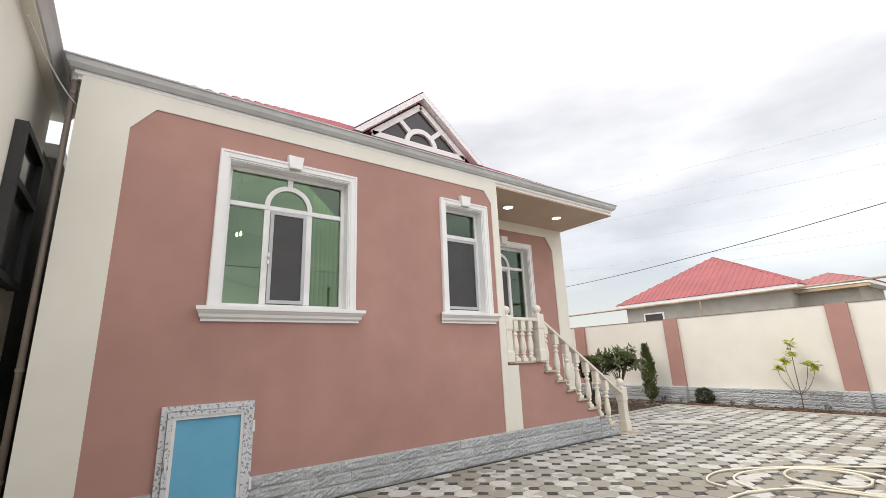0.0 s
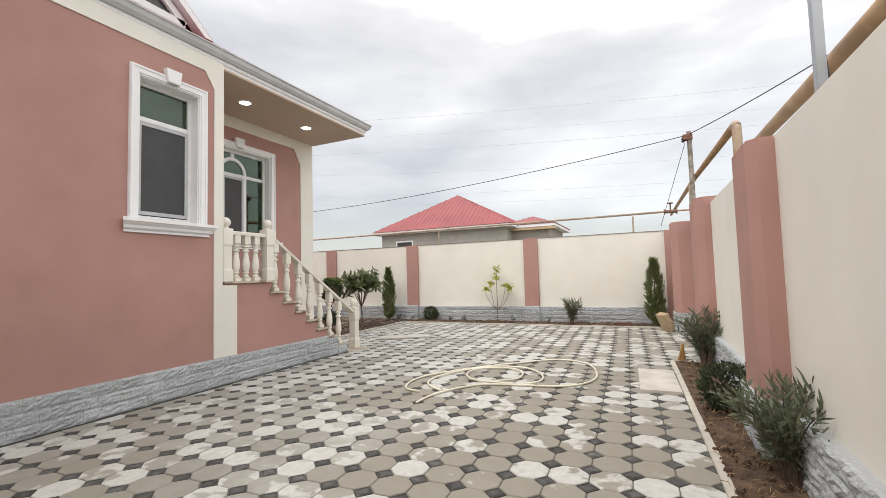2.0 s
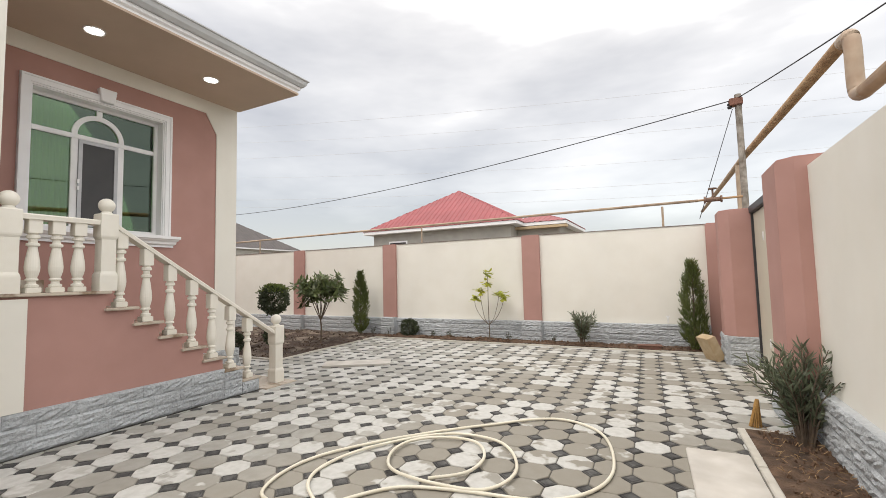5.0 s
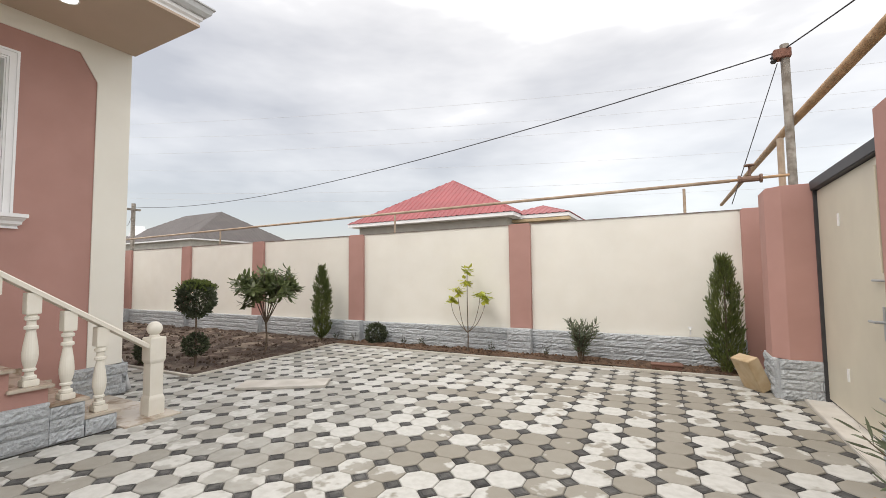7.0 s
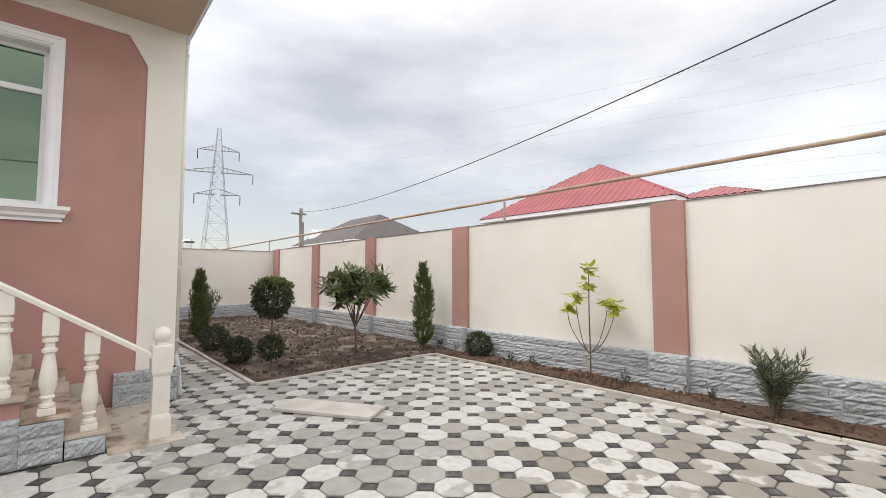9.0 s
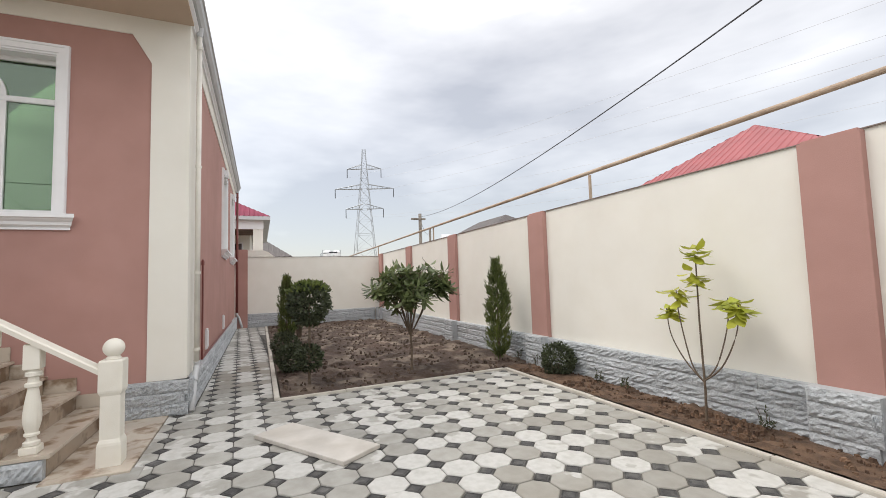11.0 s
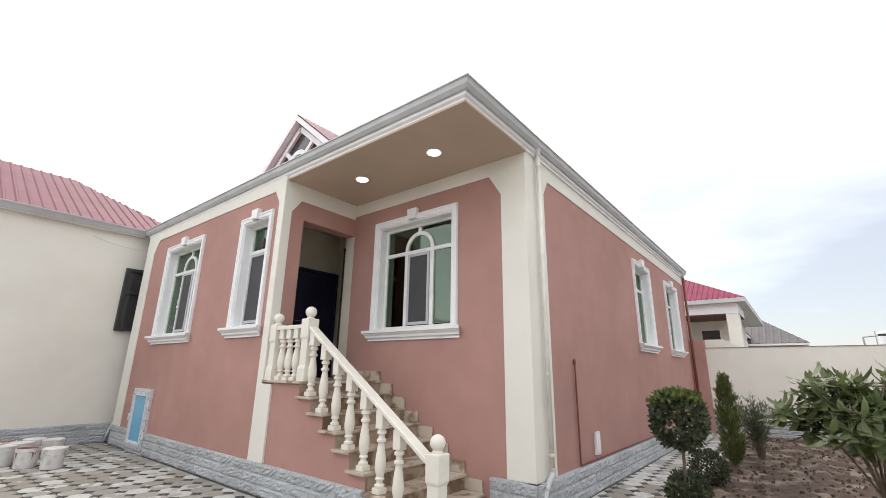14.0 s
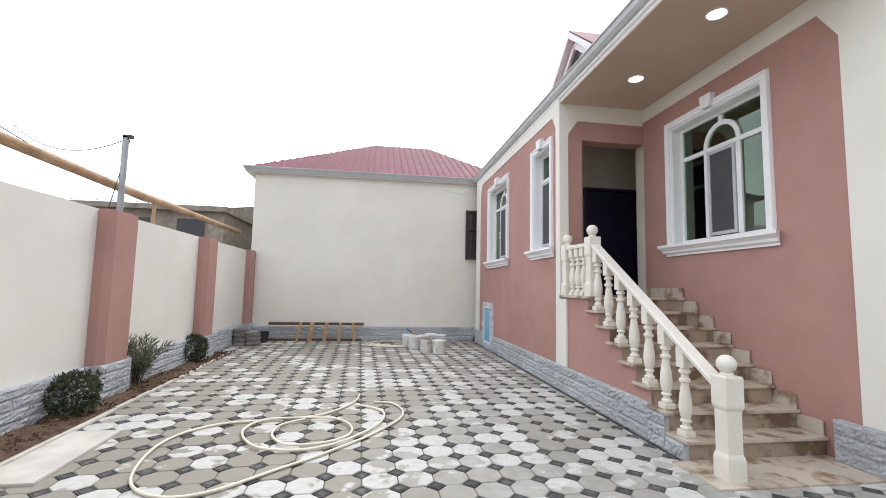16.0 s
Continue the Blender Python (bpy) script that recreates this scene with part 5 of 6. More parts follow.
tap = thing("garden_tap", pose(4.95, 12.80, 0.475), "small white garden tap on the plinth", "tap")
part("spout", tube(bmesh.new(), [(0, 0, 0), (0, 0, 0.10), (0, -0.06, 0.11), (0, -0.08, 0.08)], 0.011), PVC, tap)
part("knob", nbox(-0.03, 0.03, -0.012, 0.012, 0.105, 0.125), PVC, tap)

# ---- kerbs and slabs ----
def kerb_run(name, p, q, label="cream concrete garden kerb", w=0.062):
    p, q = Vector((*p, 0)), Vector((*q, 0))
    ln = (q - p).length
    n = max(1, round(ln / 0.9))
    o = thing(name, Matrix.Translation(p) @ Matrix.Rotation(math.atan2(q.y - p.y, q.x - p.x), 4, "Z"), label, "kerb", kind="structure")
    me = mesh("kerb_stone", nbox(0.002, ln / n - 0.002, -w / 2, w / 2, -0.09, 0.022, bevel=0.006), KERB)
    for i in range(n):
        piece("kerb_stone", me, o, Matrix.Translation((i * ln / n, 0, 0.004 * math.sin(i * 2.1))))


kerb_run("kerb_garden", (-1.40, 9.06), (-1.56, 12.22))
kerb_run("kerb_path", (-11.3, 9.05), (-1.44, 9.05))
kerb_run("kerb_wall", (-1.56, 12.22), (5.72, 12.22))
kerb_run("kerb_gate", (5.72, 1.02), (5.505, 8.08))
kerb_run("kerb_gate_end", (5.55, 8.07), (5.9, 8.07))
kerb_run("kerb_gate_start", (5.76, 1.03), (6.1, 1.03))
solid("slab_gate", nbox(-0.215, 0.215, -0.585, 0.585, -0.03, 0.022, bevel=0.006), SLAB, "pale stone slab lying by the kerb", "slab", kind="", m=pose(5.285, 6.82, 0, 0, 0, 2.2))
loose = nbox(-0.56, 0.56, -0.20, 0.20, 0.002, 0.034, bevel=0.004)
solid("loose_slab", loose, SLAB, "loose pale stone slab lying on the paving", "slab", kind="", m=pose(0.215, 9.29, 0, 0, 0, 33))

# ---- loose things ----
def bucket(x, y, rz, lid, paint=None, h=0.285, r=0.150):
    b = thing("paint_bucket", pose(x, y, 0, 0, 0, rz), ("white plastic paint bucket with a closed lid" if lid else "open white paint bucket with pink paint inside"), "bucket", "paint buckets by the wall")
    bm = bmesh.new()
    prof = [(r * 0.86, 0.0), (r * 0.90, 0.01), (r * 0.985, h - 0.05), (r * 1.04, h - 0.05), (r * 1.04, h - 0.03), (r, h - 0.03), (r * 1.01, h)]
    lathe(bm, prof + ([] if lid else [(r * 0.95, h), (r * 0.90, h * 0.55)]), seg=40)
    part("tub", bm, BUCKET, b, smooth=False)
    if lid:
        part("lid", lathe(bmesh.new(), [(r * 1.05, h - 0.012), (r * 1.06, h + 0.004), (r * 1.02, h + 0.012), (r * 0.95, h + 0.006), (r * 0.3, h + 0.006)], seg=26), BUCKET, b)
    else:
        part("paint", lathe(bmesh.new(), [(r * 0.92, h * 0.78), (r * 0.92, h * 0.80)], seg=24), PAINTP, b, "dried pink paint")
        part("lining", lathe(bmesh.new(), [(r * 0.925, h * 0.6), (r * 0.948, h - 0.004), (r * 0.90, h - 0.004), (r * 0.88, h * 0.6)], seg=26), PAINTP, b, "pink paint smeared inside")
        rd = random.Random(int(1000 * x))
        bm = bmesh.new()
        for i in range(26):
            a0, a1, dn = 2 * math.pi * i / 26, 2 * math.pi * (i + 0.7) / 26, h - 0.055 - 0.13 * rd.random() ** 3
            if rd.random() < 0.6:
                prism(bm, [(r * 1.0 * math.cos(a), r * 1.0 * math.sin(a), z) for a, z in ((a0, h - 0.052), (a1, h - 0.052), ((a0 + a1) / 2, dn))], (0.004 * math.cos(a0), 0.004 * math.sin(a0), 0))
        tagged(part("paint_drips", bm, PAINTP, b), "pink paint drips down the side", kind="stuff")
    pts = [(r * 1.05 * math.cos(a), r * 1.05 * math.sin(a) - 0.02 * math.sin(a), h - 0.045 - 0.06 * math.sin(a)) for a in [math.pi * i / 14 for i in range(15)]]
    part("handle", tube(bmesh.new(), pts, 0.006, 6), BUCKET, b)


bucket(1.31, 1.31, 40, True)
bucket(1.56, 0.95, 100, False)
bucket(1.79, 0.57, 290, True)
bucket(1.55, 0.30, 20, True)
bucket(1.12, 0.22, 150, True)
bucket(1.33, -0.04, 60, True)
bucket(1.70, -0.10, 250, False)
bucket(1.92, 0.21, 190, True)
br = thing("paint_brush", pose(1.78, 0.08, 0.29, 0, 52, 20), "paint brush with a blue handle lying on a bucket", "brush")
part("grip", tube(bmesh.new(), [(0, 0, 0.06), (0, 0, 0.24)], 0.014, 8), mat("blue_grip", (0.03, 0.06, 0.25), None, 8, 0.4), br, "blue handle")
part("bristles", nbox(-0.03, 0.03, -0.01, 0.01, -0.02, 0.06), STRAW, br)

outer = [(2.89, 4.93), (2.92, 5.25), (3.06, 5.58), (3.30, 5.87), (3.72, 6.00), (4.20, 6.09), (4.47, 6.33), (4.57, 6.70), (4.49, 7.22), (4.33, 7.54), (4.06, 7.70), (3.78, 7.63), (3.42, 7.30), (3.10, 7.0), (2.71, 6.55),
         (2.42, 6.08), (2.37, 5.72), (2.48, 5.42), (2.70, 5.34)]
inner = [(2.93, 5.46), (2.68, 5.64), (2.58, 5.90), (2.66, 6.28), (2.95, 6.72), (3.25, 6.92), (3.60, 6.90), (3.82, 6.70), (3.95, 6.36), (3.84, 6.05), (3.45, 5.99), (3.10, 6.06), (2.93, 6.30), (2.93, 6.58), (3.14, 6.78), (3.45, 6.80), (3.64, 6.55), (3.63, 6.24), (3.42, 6.04)]
bm = bmesh.new()
for run, lift in ((outer, 0.0), (inner, 0.012)):
    tube(bm, smooth_path([(x, y, 0.016 + lift * min(1.0, i / 6)) for i, (x, y) in enumerate(run)], 7), 0.0125, 8)
tagged(new("garden_hose", mesh("garden_hose", bm, HOSE, True)), "ivory garden hose lying in loose coils on the paving", "hose")

coil = [(2.3 + (0.62 - 0.03 * (i // 12)) * math.cos(0.52 * i) + 0.05 * math.sin(i * 1.7), -0.22 + (0.50 - 0.035 * (i // 12)) * math.sin(0.52 * i), 0.016 + 0.009 * (i // 12)) for i in range(40)]
tagged(new("garden_hose", mesh("garden_hose", tube(bmesh.new(), smooth_path(coil, 5), 0.0135, 8), HOSE, True)), "ivory hose coiled by the stone plinth beside the buckets", "hose")
wf = thing("wooden_trestle", pose(4.25, -0.97, 0, -8, 0, 0), "dark timber frame with pale slats leaning on the plinth", "timber")
part("rail", nbox(-1.17, 1.32, -0.03, 0.04, 0.0, 0.055), WOODD, wf)
part("rail", nbox(-1.22, 1.20, -0.03, 0.03, 0.42, 0.485), WOODD, wf)
SLAT = mat("fresh_slat", (0.60, 0.42, 0.23), (0.46, 0.28, 0.13), 7.0, 0.75, 0.2, 60)
for x, w, lean in ((-0.97, 0.03, -0.05), (-0.58, 0.034, 0.08), (-0.21, 0.045, 0.12), (0.17, 0.055, 0.14), (0.49, 0.032, 0.2)):
    bm = nbox(x - w, x + w, 0.04, 0.065, 0.0, 0.5)
    for v in bm.verts:
        v.co.x -= lean * v.co.z
    part("slat", bm, SLAT, wf)
SPARE = mat("spare_tile", (0.34, 0.33, 0.305), (0.22, 0.21, 0.195), 9.0, 0.85, 0.2, 90, rand=0.2)
stk = thing("paver_stack", pose(5.60, -0.05, 0), "stack of spare grey paving tiles", "tiles")
for i in range(12):
    for dx, lim in ((-0.02, 10), (0.26, 12)):
        if i < lim:
            ox, oy = dx + 0.018 * math.sin(i * 2.3 + dx * 9), 0.02 * math.sin(i * 1.7 + dx * 5)
            part("tile", nbox(ox - 0.13, ox + 0.13, oy - 0.13, oy + 0.13, 0.033 * i, 0.033 * i + 0.029), SPARE, stk)
cr = thing("black_bucket", pose(5.52, -0.66, 0), "black plastic tub beside the tile stack", "bucket")
part("tub", lathe(bmesh.new(), [(0.12, 0), (0.15, 0.26), (0.16, 0.27), (0.14, 0.27), (0.11, 0.05)], seg=20), DARK, cr)
wb = thing("timber_block", pose(5.58, 11.66, 0.0, 0, -24, 28), "pale timber panel leaning on the gate pillar", "timber")
part("board", nbox(-0.02, 0.12, -0.16, 0.16, 0.0, 0.40, bevel=0.006), WOOD, wb)
vb = thing("valve_box", pose(4.62, 12.42, 0.0, 0, 0, 4), "low terracotta valve box in the soil strip", "box")
part("body", nbox(-0.20, 0.20, -0.09, 0.09, -0.03, 0.07, bevel=0.01), TERRA, vb)
part("lid", nbox(-0.21, 0.21, -0.10, 0.10, 0.07, 0.09, bevel=0.005), TERRA, vb)
broom = thing("hand_broom", pose(5.63, 8.24, 0.0, 0, 8, 20) @ Matrix.Scale(0.74, 4), "straw hand broom standing on its bristles", "broom")
bm = bmesh.new()
rb = random.Random(5)
for i in range(46):
    a, r = rb.uniform(0, 6.28), rb.uniform(0.02, 0.085)
    tube(bm, [(r * math.cos(a), r * 0.6 * math.sin(a), 0.0), (0.35 * r * math.cos(a), 0.3 * r * math.sin(a), 0.26)], 0.006, 4)
part("bristles", bm, STRAW, broom)
part("binding", lathe(bmesh.new(), [(0.03, 0.22), (0.034, 0.26), (0.02, 0.34)], seg=10), STRAW, broom)


# ---- plants ----
def leaves(name, items, material, parent, label=""):
    """One mesh of many leaves. items: (base, direction, side, length, width, curl)."""
    vs, fs = [], []
    for b, d, s, ln, w, curl in items:
        n = d.cross(s)
        k = len(vs)
        m1, m2 = b + d * (ln * 0.4) + n * (curl * 0.35), b + d * (ln * 0.75) + n * (curl * 0.1)
        vs += [b, m1 + s * (w / 2), m1 - s * (w / 2), m2 + s * (w * 0.38), m2 - s * (w * 0.38), b + d * ln - n * (curl * 0.9)]
        fs += [(k, k + 1, k + 2), (k + 1, k + 3, k + 4, k + 2), (k + 3, k + 5, k + 4)]
    me = bpy.data.meshes.new(name)
    me.from_pydata([tuple(v) for v in vs], [], fs)
    me.materials.append(material)
    ob = new(name, me)
    ob.parent = parent
    return tagged(ob, label)


def frame_of(d, rnd):
    d = d.normalized()
    r = Vector((rnd.gauss(0, 1), rnd.gauss(0, 1), rnd.gauss(0, 1)))
    s = d.cross(r)
    return d, s.normalized()


def sphere_dir(rnd):
    v = Vector((rnd.gauss(0, 1), rnd.gauss(0, 1), rnd.gauss(0, 1)))
    return v.normalized()


def shrub_items(rnd, c, r, n, size, squash=1.0, flat_top=False):
    it = []
    for i in range(n):
        u = sphere_dir(rnd)
        lump = 1 + 0.22 * noise.noise((u.x * 2.6 + c.x, u.y * 2.6 + c.y, u.z * 2.6 + c.z * 3))
        q = rnd.uniform(0.45, 1.0) ** 0.45
        p = Vector((u.x * r, u.y * r, u.z * r * squash)) * (q * lump)
        if flat_top and p.z > r * squash * 0.72:
            p.z = r * squash * 0.72 + (p.z - r * squash * 0.72) * 0.35
        d = (u * 0.8 + Vector((0, 0, 0.35)) + sphere_dir(rnd) * 0.8)
        d, s = frame_of(d, rnd)
        it.append((c + p, d, s, size * rnd.uniform(0.7, 1.2), size * rnd.uniform(0.38, 0.55), size * 0.1))
    return it


def ball_shrub(x, y, r, seed, label="small round clipped evergreen shrub in the soil"):
    rnd = random.Random(seed)
    t = thing("ball_shrub", pose(x, y, 0), label, "shrub", "round clipped shrubs")
    part("trunk", tube(bmesh.new(), [(0, 0, -0.03), (0, 0, r * 0.8)], 0.018, 7, 0.01), BARK, t)
    leaves("crown", shrub_items(rnd, Vector((0, 0, r * 1.02)), r, 1700, 0.048, 0.98), LEAFD, t)


def topiary(x, y, seed):
    rnd = random.Random(seed)
    t = thing("topiary_tree", pose(x, y, 0), "two-tier clipped topiary tree with a lighter green top", "tree")
    part("trunk", tube(bmesh.new(), smooth_path([(0, 0, -0.03), (0.01, 0, 0.4), (-0.01, 0.01, 0.8), (0, 0, 1.1)], 4), 0.02, 8, 0.012), BARK, t)
    up = shrub_items(rnd, Vector((0, 0, 1.08)), 0.26, 2400, 0.06, 1.12, True)
    leaves("upper_crown", up, LEAFD, t)
    tips = [(b + d * 0.02, d, s, l * 1.05, w, c) for b, d, s, l, w, c in shrub_items(rnd, Vector((0, 0, 1.10)), 0.27, 1400, 0.06, 1.1, True) if b.z > 1.22]
    tagged(leaves("young_growth", tips, LEAFT, t), "lighter green fresh tips", kind="stuff")
    low = shrub_items(rnd, Vector((0.0, 0, 0.36)), 0.175, 900, 0.055, 0.95)
    leaves("lower_crown", low, LEAFD, t)


def cypress(x, y, h, r, seed, label="slim upright green cypress bush"):
    rnd = random.Random(seed)
    t = thing("cypress", pose(x, y, 0), label, "tree", "cypress bushes")
    part("trunk", tube(bmesh.new(), [(0, 0, -0.03), (0, 0, h * 0.85)], 0.022, 7, 0.006), BARK, t)
    sprays = []
    for i in range(420):
        f = rnd.uniform(0.04, 0.97)
        a = rnd.uniform(0, 6.283)
        rad = r * (min(1, f / 0.14) * (1 - 0.12 * f) * (1.0 if f < 0.62 else max(0.08, 1 - ((f - 0.62) / 0.38) ** 1.3)))
        rad *= 0.8 + 0.28 * noise.noise((a * 1.3 + seed, f * 9, seed))
        q = rnd.uniform(0.5, 1.05)
        sprays.append((Vector((math.cos(a) * rad * q, math.sin(a) * rad * q, f * h * 0.94)), Vector((math.cos(a) * 0.45, math.sin(a) * 0.45, 1.0)).normalized(), a))
    dark, lite = [], []
    for p, d, a in sprays:
        for k in range(13):
            dd = (d + sphere_dir(rnd) * 0.42)
            dd, s = frame_of(dd, rnd)
            b = p + d * rnd.uniform(-0.05, 0.08) + sphere_dir(rnd) * 0.03
            (lite if rnd.random() < 0.5 else dark).append((b, dd, s, rnd.uniform(0.05, 0.095), rnd.uniform(0.010, 0.018), 0.004))
    leaves("crown", dark, LEAFC, t)
    leaves("young_growth", lite, LEAFT, t, "yellow-green young sprays")


def oleander(x, y, h, w, seed, n=26, label="bushy oleander with narrow grey-green leaves"):
    rnd = random.Random(seed)
    t = thing("oleander", pose(x, y, 0), label, "shrub", "oleander shrubs")
    bm = bmesh.new()
    it = []
    for i in range(n):
        a, lean = rnd.uniform(0, 6.283), rnd.uniform(0.05, 1.0) ** 0.7
        hh = h * rnd.uniform(0.68, 1.0) * (1 - 0.22 * lean)
        tip = Vector((math.cos(a) * w / 2 * lean, math.sin(a) * w / 2 * lean, hh))
        mid = Vector((tip.x * 0.35, tip.y * 0.35, hh * 0.55))
        base = Vector((tip.x * 0.12, tip.y * 0.12, -0.02))
        pts = smooth_path([base, mid, tip], 5)
        tube(bm, pts, 0.008, 5, 0.003)
        m = 34
        for k in range(m):
            f = 0.36 + 0.64 * k / (m - 1)
            p = pts[min(len(pts) - 1, int(f * (len(pts) - 1)))]
            p = p + Vector((0, 0, rnd.uniform(-0.02, 0.02)))
            ax = (tip - mid).normalized()
            o = sphere_dir(rnd)
            o = (o - ax * o.dot(ax)).normalized()
            d, s = frame_of(ax * rnd.uniform(0.55, 1.1) + o * 0.65, rnd)
            it.append((p, d, s, rnd.uniform(0.08, 0.14), rnd.uniform(0.012, 0.018), 0.008))
    tagged(part("branchwork", bm, BARK, t), kind="stuff")
    leaves("crown", it, LEAFO, t)


def whorl(it, rnd, p, ax, n, ln, w, droop):
    for k in range(n):
        a = 2.39996 * k
        o = Vector((math.cos(a), math.sin(a), 0))
        o = (o - ax * o.dot(ax)).normalized()
        lift = rnd.uniform(0.1, 1.0)
        d = (o + ax * lift + Vector((0, 0, -droop * rnd.uniform(0.3, 1.2)))).normalized()
        s = d.cross(Vector((0, 0, 1)) + sphere_dir(rnd) * 0.3).normalized()
        it.append((p - ax * rnd.uniform(0, 0.07), d, s, ln * rnd.uniform(0.7, 1.1), w * rnd.uniform(0.8, 1.1), ln * 0.10))


def loquat(x, y, seed=4):
    rnd = random.Random(seed)
    t = thing("loquat_tree", pose(x, y, 0), "young loquat tree with long drooping dark green leaves", "tree")
    bm = bmesh.new()
    part("trunk", tube(bmesh.new(), smooth_path([(0, 0, -0.04), (0.012, 0.01, 0.3), (-0.005, 0, 0.55)], 4), 0.02, 8, 0.015), BARK, t)
    it = []
    for i in range(12):
        a = i * 2.4 + 0.3
        out = rnd.uniform(0.20, 0.60)
        top = rnd.uniform(1.38, 1.70) - out * 0.42
        pts = smooth_path([(0, 0, 0.53), (math.cos(a) * out * 0.35, math.sin(a) * out * 0.35, 0.85), (math.cos(a) * out * 0.8, math.sin(a) * out * 0.8, top - 0.1), (math.cos(a) * out, math.sin(a) * out, top)], 4)
        tube(bm, pts, 0.011, 6, 0.005)
        for q in range(8):
            b = pts[-1 - q // 2] + Vector((rnd.uniform(-0.18, 0.18), rnd.uniform(-0.18, 0.18), rnd.uniform(-0.24, 0.10)))
            ax = Vector((math.cos(a) * 0.5 + rnd.uniform(-0.4, 0.4), math.sin(a) * 0.5 + rnd.uniform(-0.4, 0.4), 0.8)).normalized()
            tube(bm, [pts[-2 - q // 2], b], 0.005, 5, 0.003)
            whorl(it, rnd, b, ax, 14, 0.23, 0.062, 0.75)
    tagged(part("branchwork", bm, BARK, t), kind="stuff")
    leaves("crown", it, LEAFL, t)


def magnolia(x, y, seed=8):
    rnd = random.Random(seed)
    t = thing("young_magnolia", pose(x, y, 0), "slender young tree with tufts of yellow-green leaves", "tree")
    bm = bmesh.new()
    part("trunk", tube(bmesh.new(), [(0, 0, -0.04), (0.01, 0, 0.28), (0, 0, 0.9), (0.005, 0, 1.46)], 0.013, 7, 0.006), BARK, t)
    it = []
    tips = [((0.02, 0, 1.58), 8), ((-0.03, 0.0, 1.36), 6)]
    for dx, dy, z, k in ((-0.34, 0.0, 1.03, 7), (-0.17, -0.06, 1.22, 7), (0.23, 0.07, 1.14, 7), (0.39, -0.04, 1.09, 8)):
        pts = smooth_path([(0, 0, 0.36), (dx * 0.5, dy * 0.5, 0.52), (dx * 0.9, dy, z - 0.28), (dx, dy, z - 0.03)], 5)
        tube(bm, pts, 0.008, 6, 0.004)
        tips.append(((dx, dy, z), k))
    for (a, b, c), k in tips:
        for q in range(3):
            whorl(it, rnd, Vector((a + rnd.uniform(-0.03, 0.03), b + rnd.uniform(-0.03, 0.03), c - 0.03 * q)), Vector((rnd.uniform(-0.2, 0.2), rnd.uniform(-0.2, 0.2), 1)).normalized(), k, 0.18, 0.075, 1.15)
    tagged(part("branchwork", bm, BARK, t), kind="stuff")
    leaves("crown", it, LEAFY, t)


loquat(-2.16, 10.95)
magnolia(1.35, 12.54)
topiary(-2.0, 9.47, 3)
cypress(-2.22, 12.5, 1.74, 0.21, 11)
cypress(5.38, 12.42, 1.72, 0.23, 12)
cypress(-6.3, 9.42, 1.62, 0.20, 13)
ball_shrub(-0.78, 12.58, 0.215, 21)
ball_shrub(-2.98, 9.30, 0.21, 22)
ball_shrub(-4.48, 9.30, 0.24, 23)
ball_shrub(5.87, 5.70, 0.235, 24)
ball_shrub(6.0, 2.35, 0.25, 25)
oleander(3.38, 12.46, 0.82, 0.6, 31, 24)
oleander(5.92, 7.85, 0.90, 0.85, 32, 38)
oleander(6.0, 4.2, 0.72, 0.95, 33, 38)
oleander(-7.15, 9.75, 1.25, 0.75, 34, 44, "thin grey-green shrub with narrow leaves")


def weed(x, y, seed):
    rnd = random.Random(seed)
    t = thing("weed", pose(x, y, 0), "small dry sprig growing from the soil", "weed", "sprigs along the wall")
    bm = bmesh.new()
    it = []
    for i in range(7):
        a = rnd.uniform(0, 6.28)
        tip = Vector((math.cos(a) * 0.07, math.sin(a) * 0.05, rnd.uniform(0.08, 0.2)))
        tube(bm, [(0, 0, -0.01), tip], 0.003, 4, 0.002)
        for k in range(8):
            d, s = frame_of(sphere_dir(rnd) + Vector((0, 0, 0.4)), rnd)
            it.append((tip * rnd.uniform(0.4, 1), d, s, 0.035, 0.014, 0.003))
    tagged(part("branchwork", bm, BARK, t), kind="stuff")
    leaves("crown", it, LEAFD, t)


for i, x in enumerate((-1.45, -0.2, 0.25, 1.75, 2.75, -2.0)):
    weed(x, 12.70 + 0.03 * (i % 2), 50 + i)

# ---- loose clods and litter in the beds ----
def clods(name, area, n, size, material, label, seed):
    rnd = random.Random(seed)
    vs, fs = [], []
    x0, x1, y0, y1 = area
    for i in range(n):
        x, y, s = rnd.uniform(x0, x1), rnd.uniform(y0, y1), size * rnd.uniform(0.35, 1.0) ** 1.6
        k = len(vs)
        turn = rnd.uniform(0, 6.28)
        for a in range(5):
            q = turn + a * 1.2566
            vs.append((x + s * rnd.uniform(0.7, 1.15) * math.cos(q), y + s * rnd.uniform(0.6, 1.1) * math.sin(q), 0.015))
        for a in range(5):
            q = turn + a * 1.2566 + 0.3
            vs.append((x + 0.6 * s * rnd.uniform(0.6, 1.2) * math.cos(q), y + 0.6 * s * math.sin(q), 0.03 + s * rnd.uniform(0.35, 0.75)))
        fs += [(k + a, k + (a + 1) % 5, k + 5 + (a + 1) % 5, k + 5 + a) for a in range(5)] + [tuple(k + 5 + a for a in range(5))]
    me = bpy.data.meshes.new(name)
    me.from_pydata(vs, [], fs)
    me.materials.append(material)
    return tagged(new(name, me), label, "soil clods", "", "stuff")


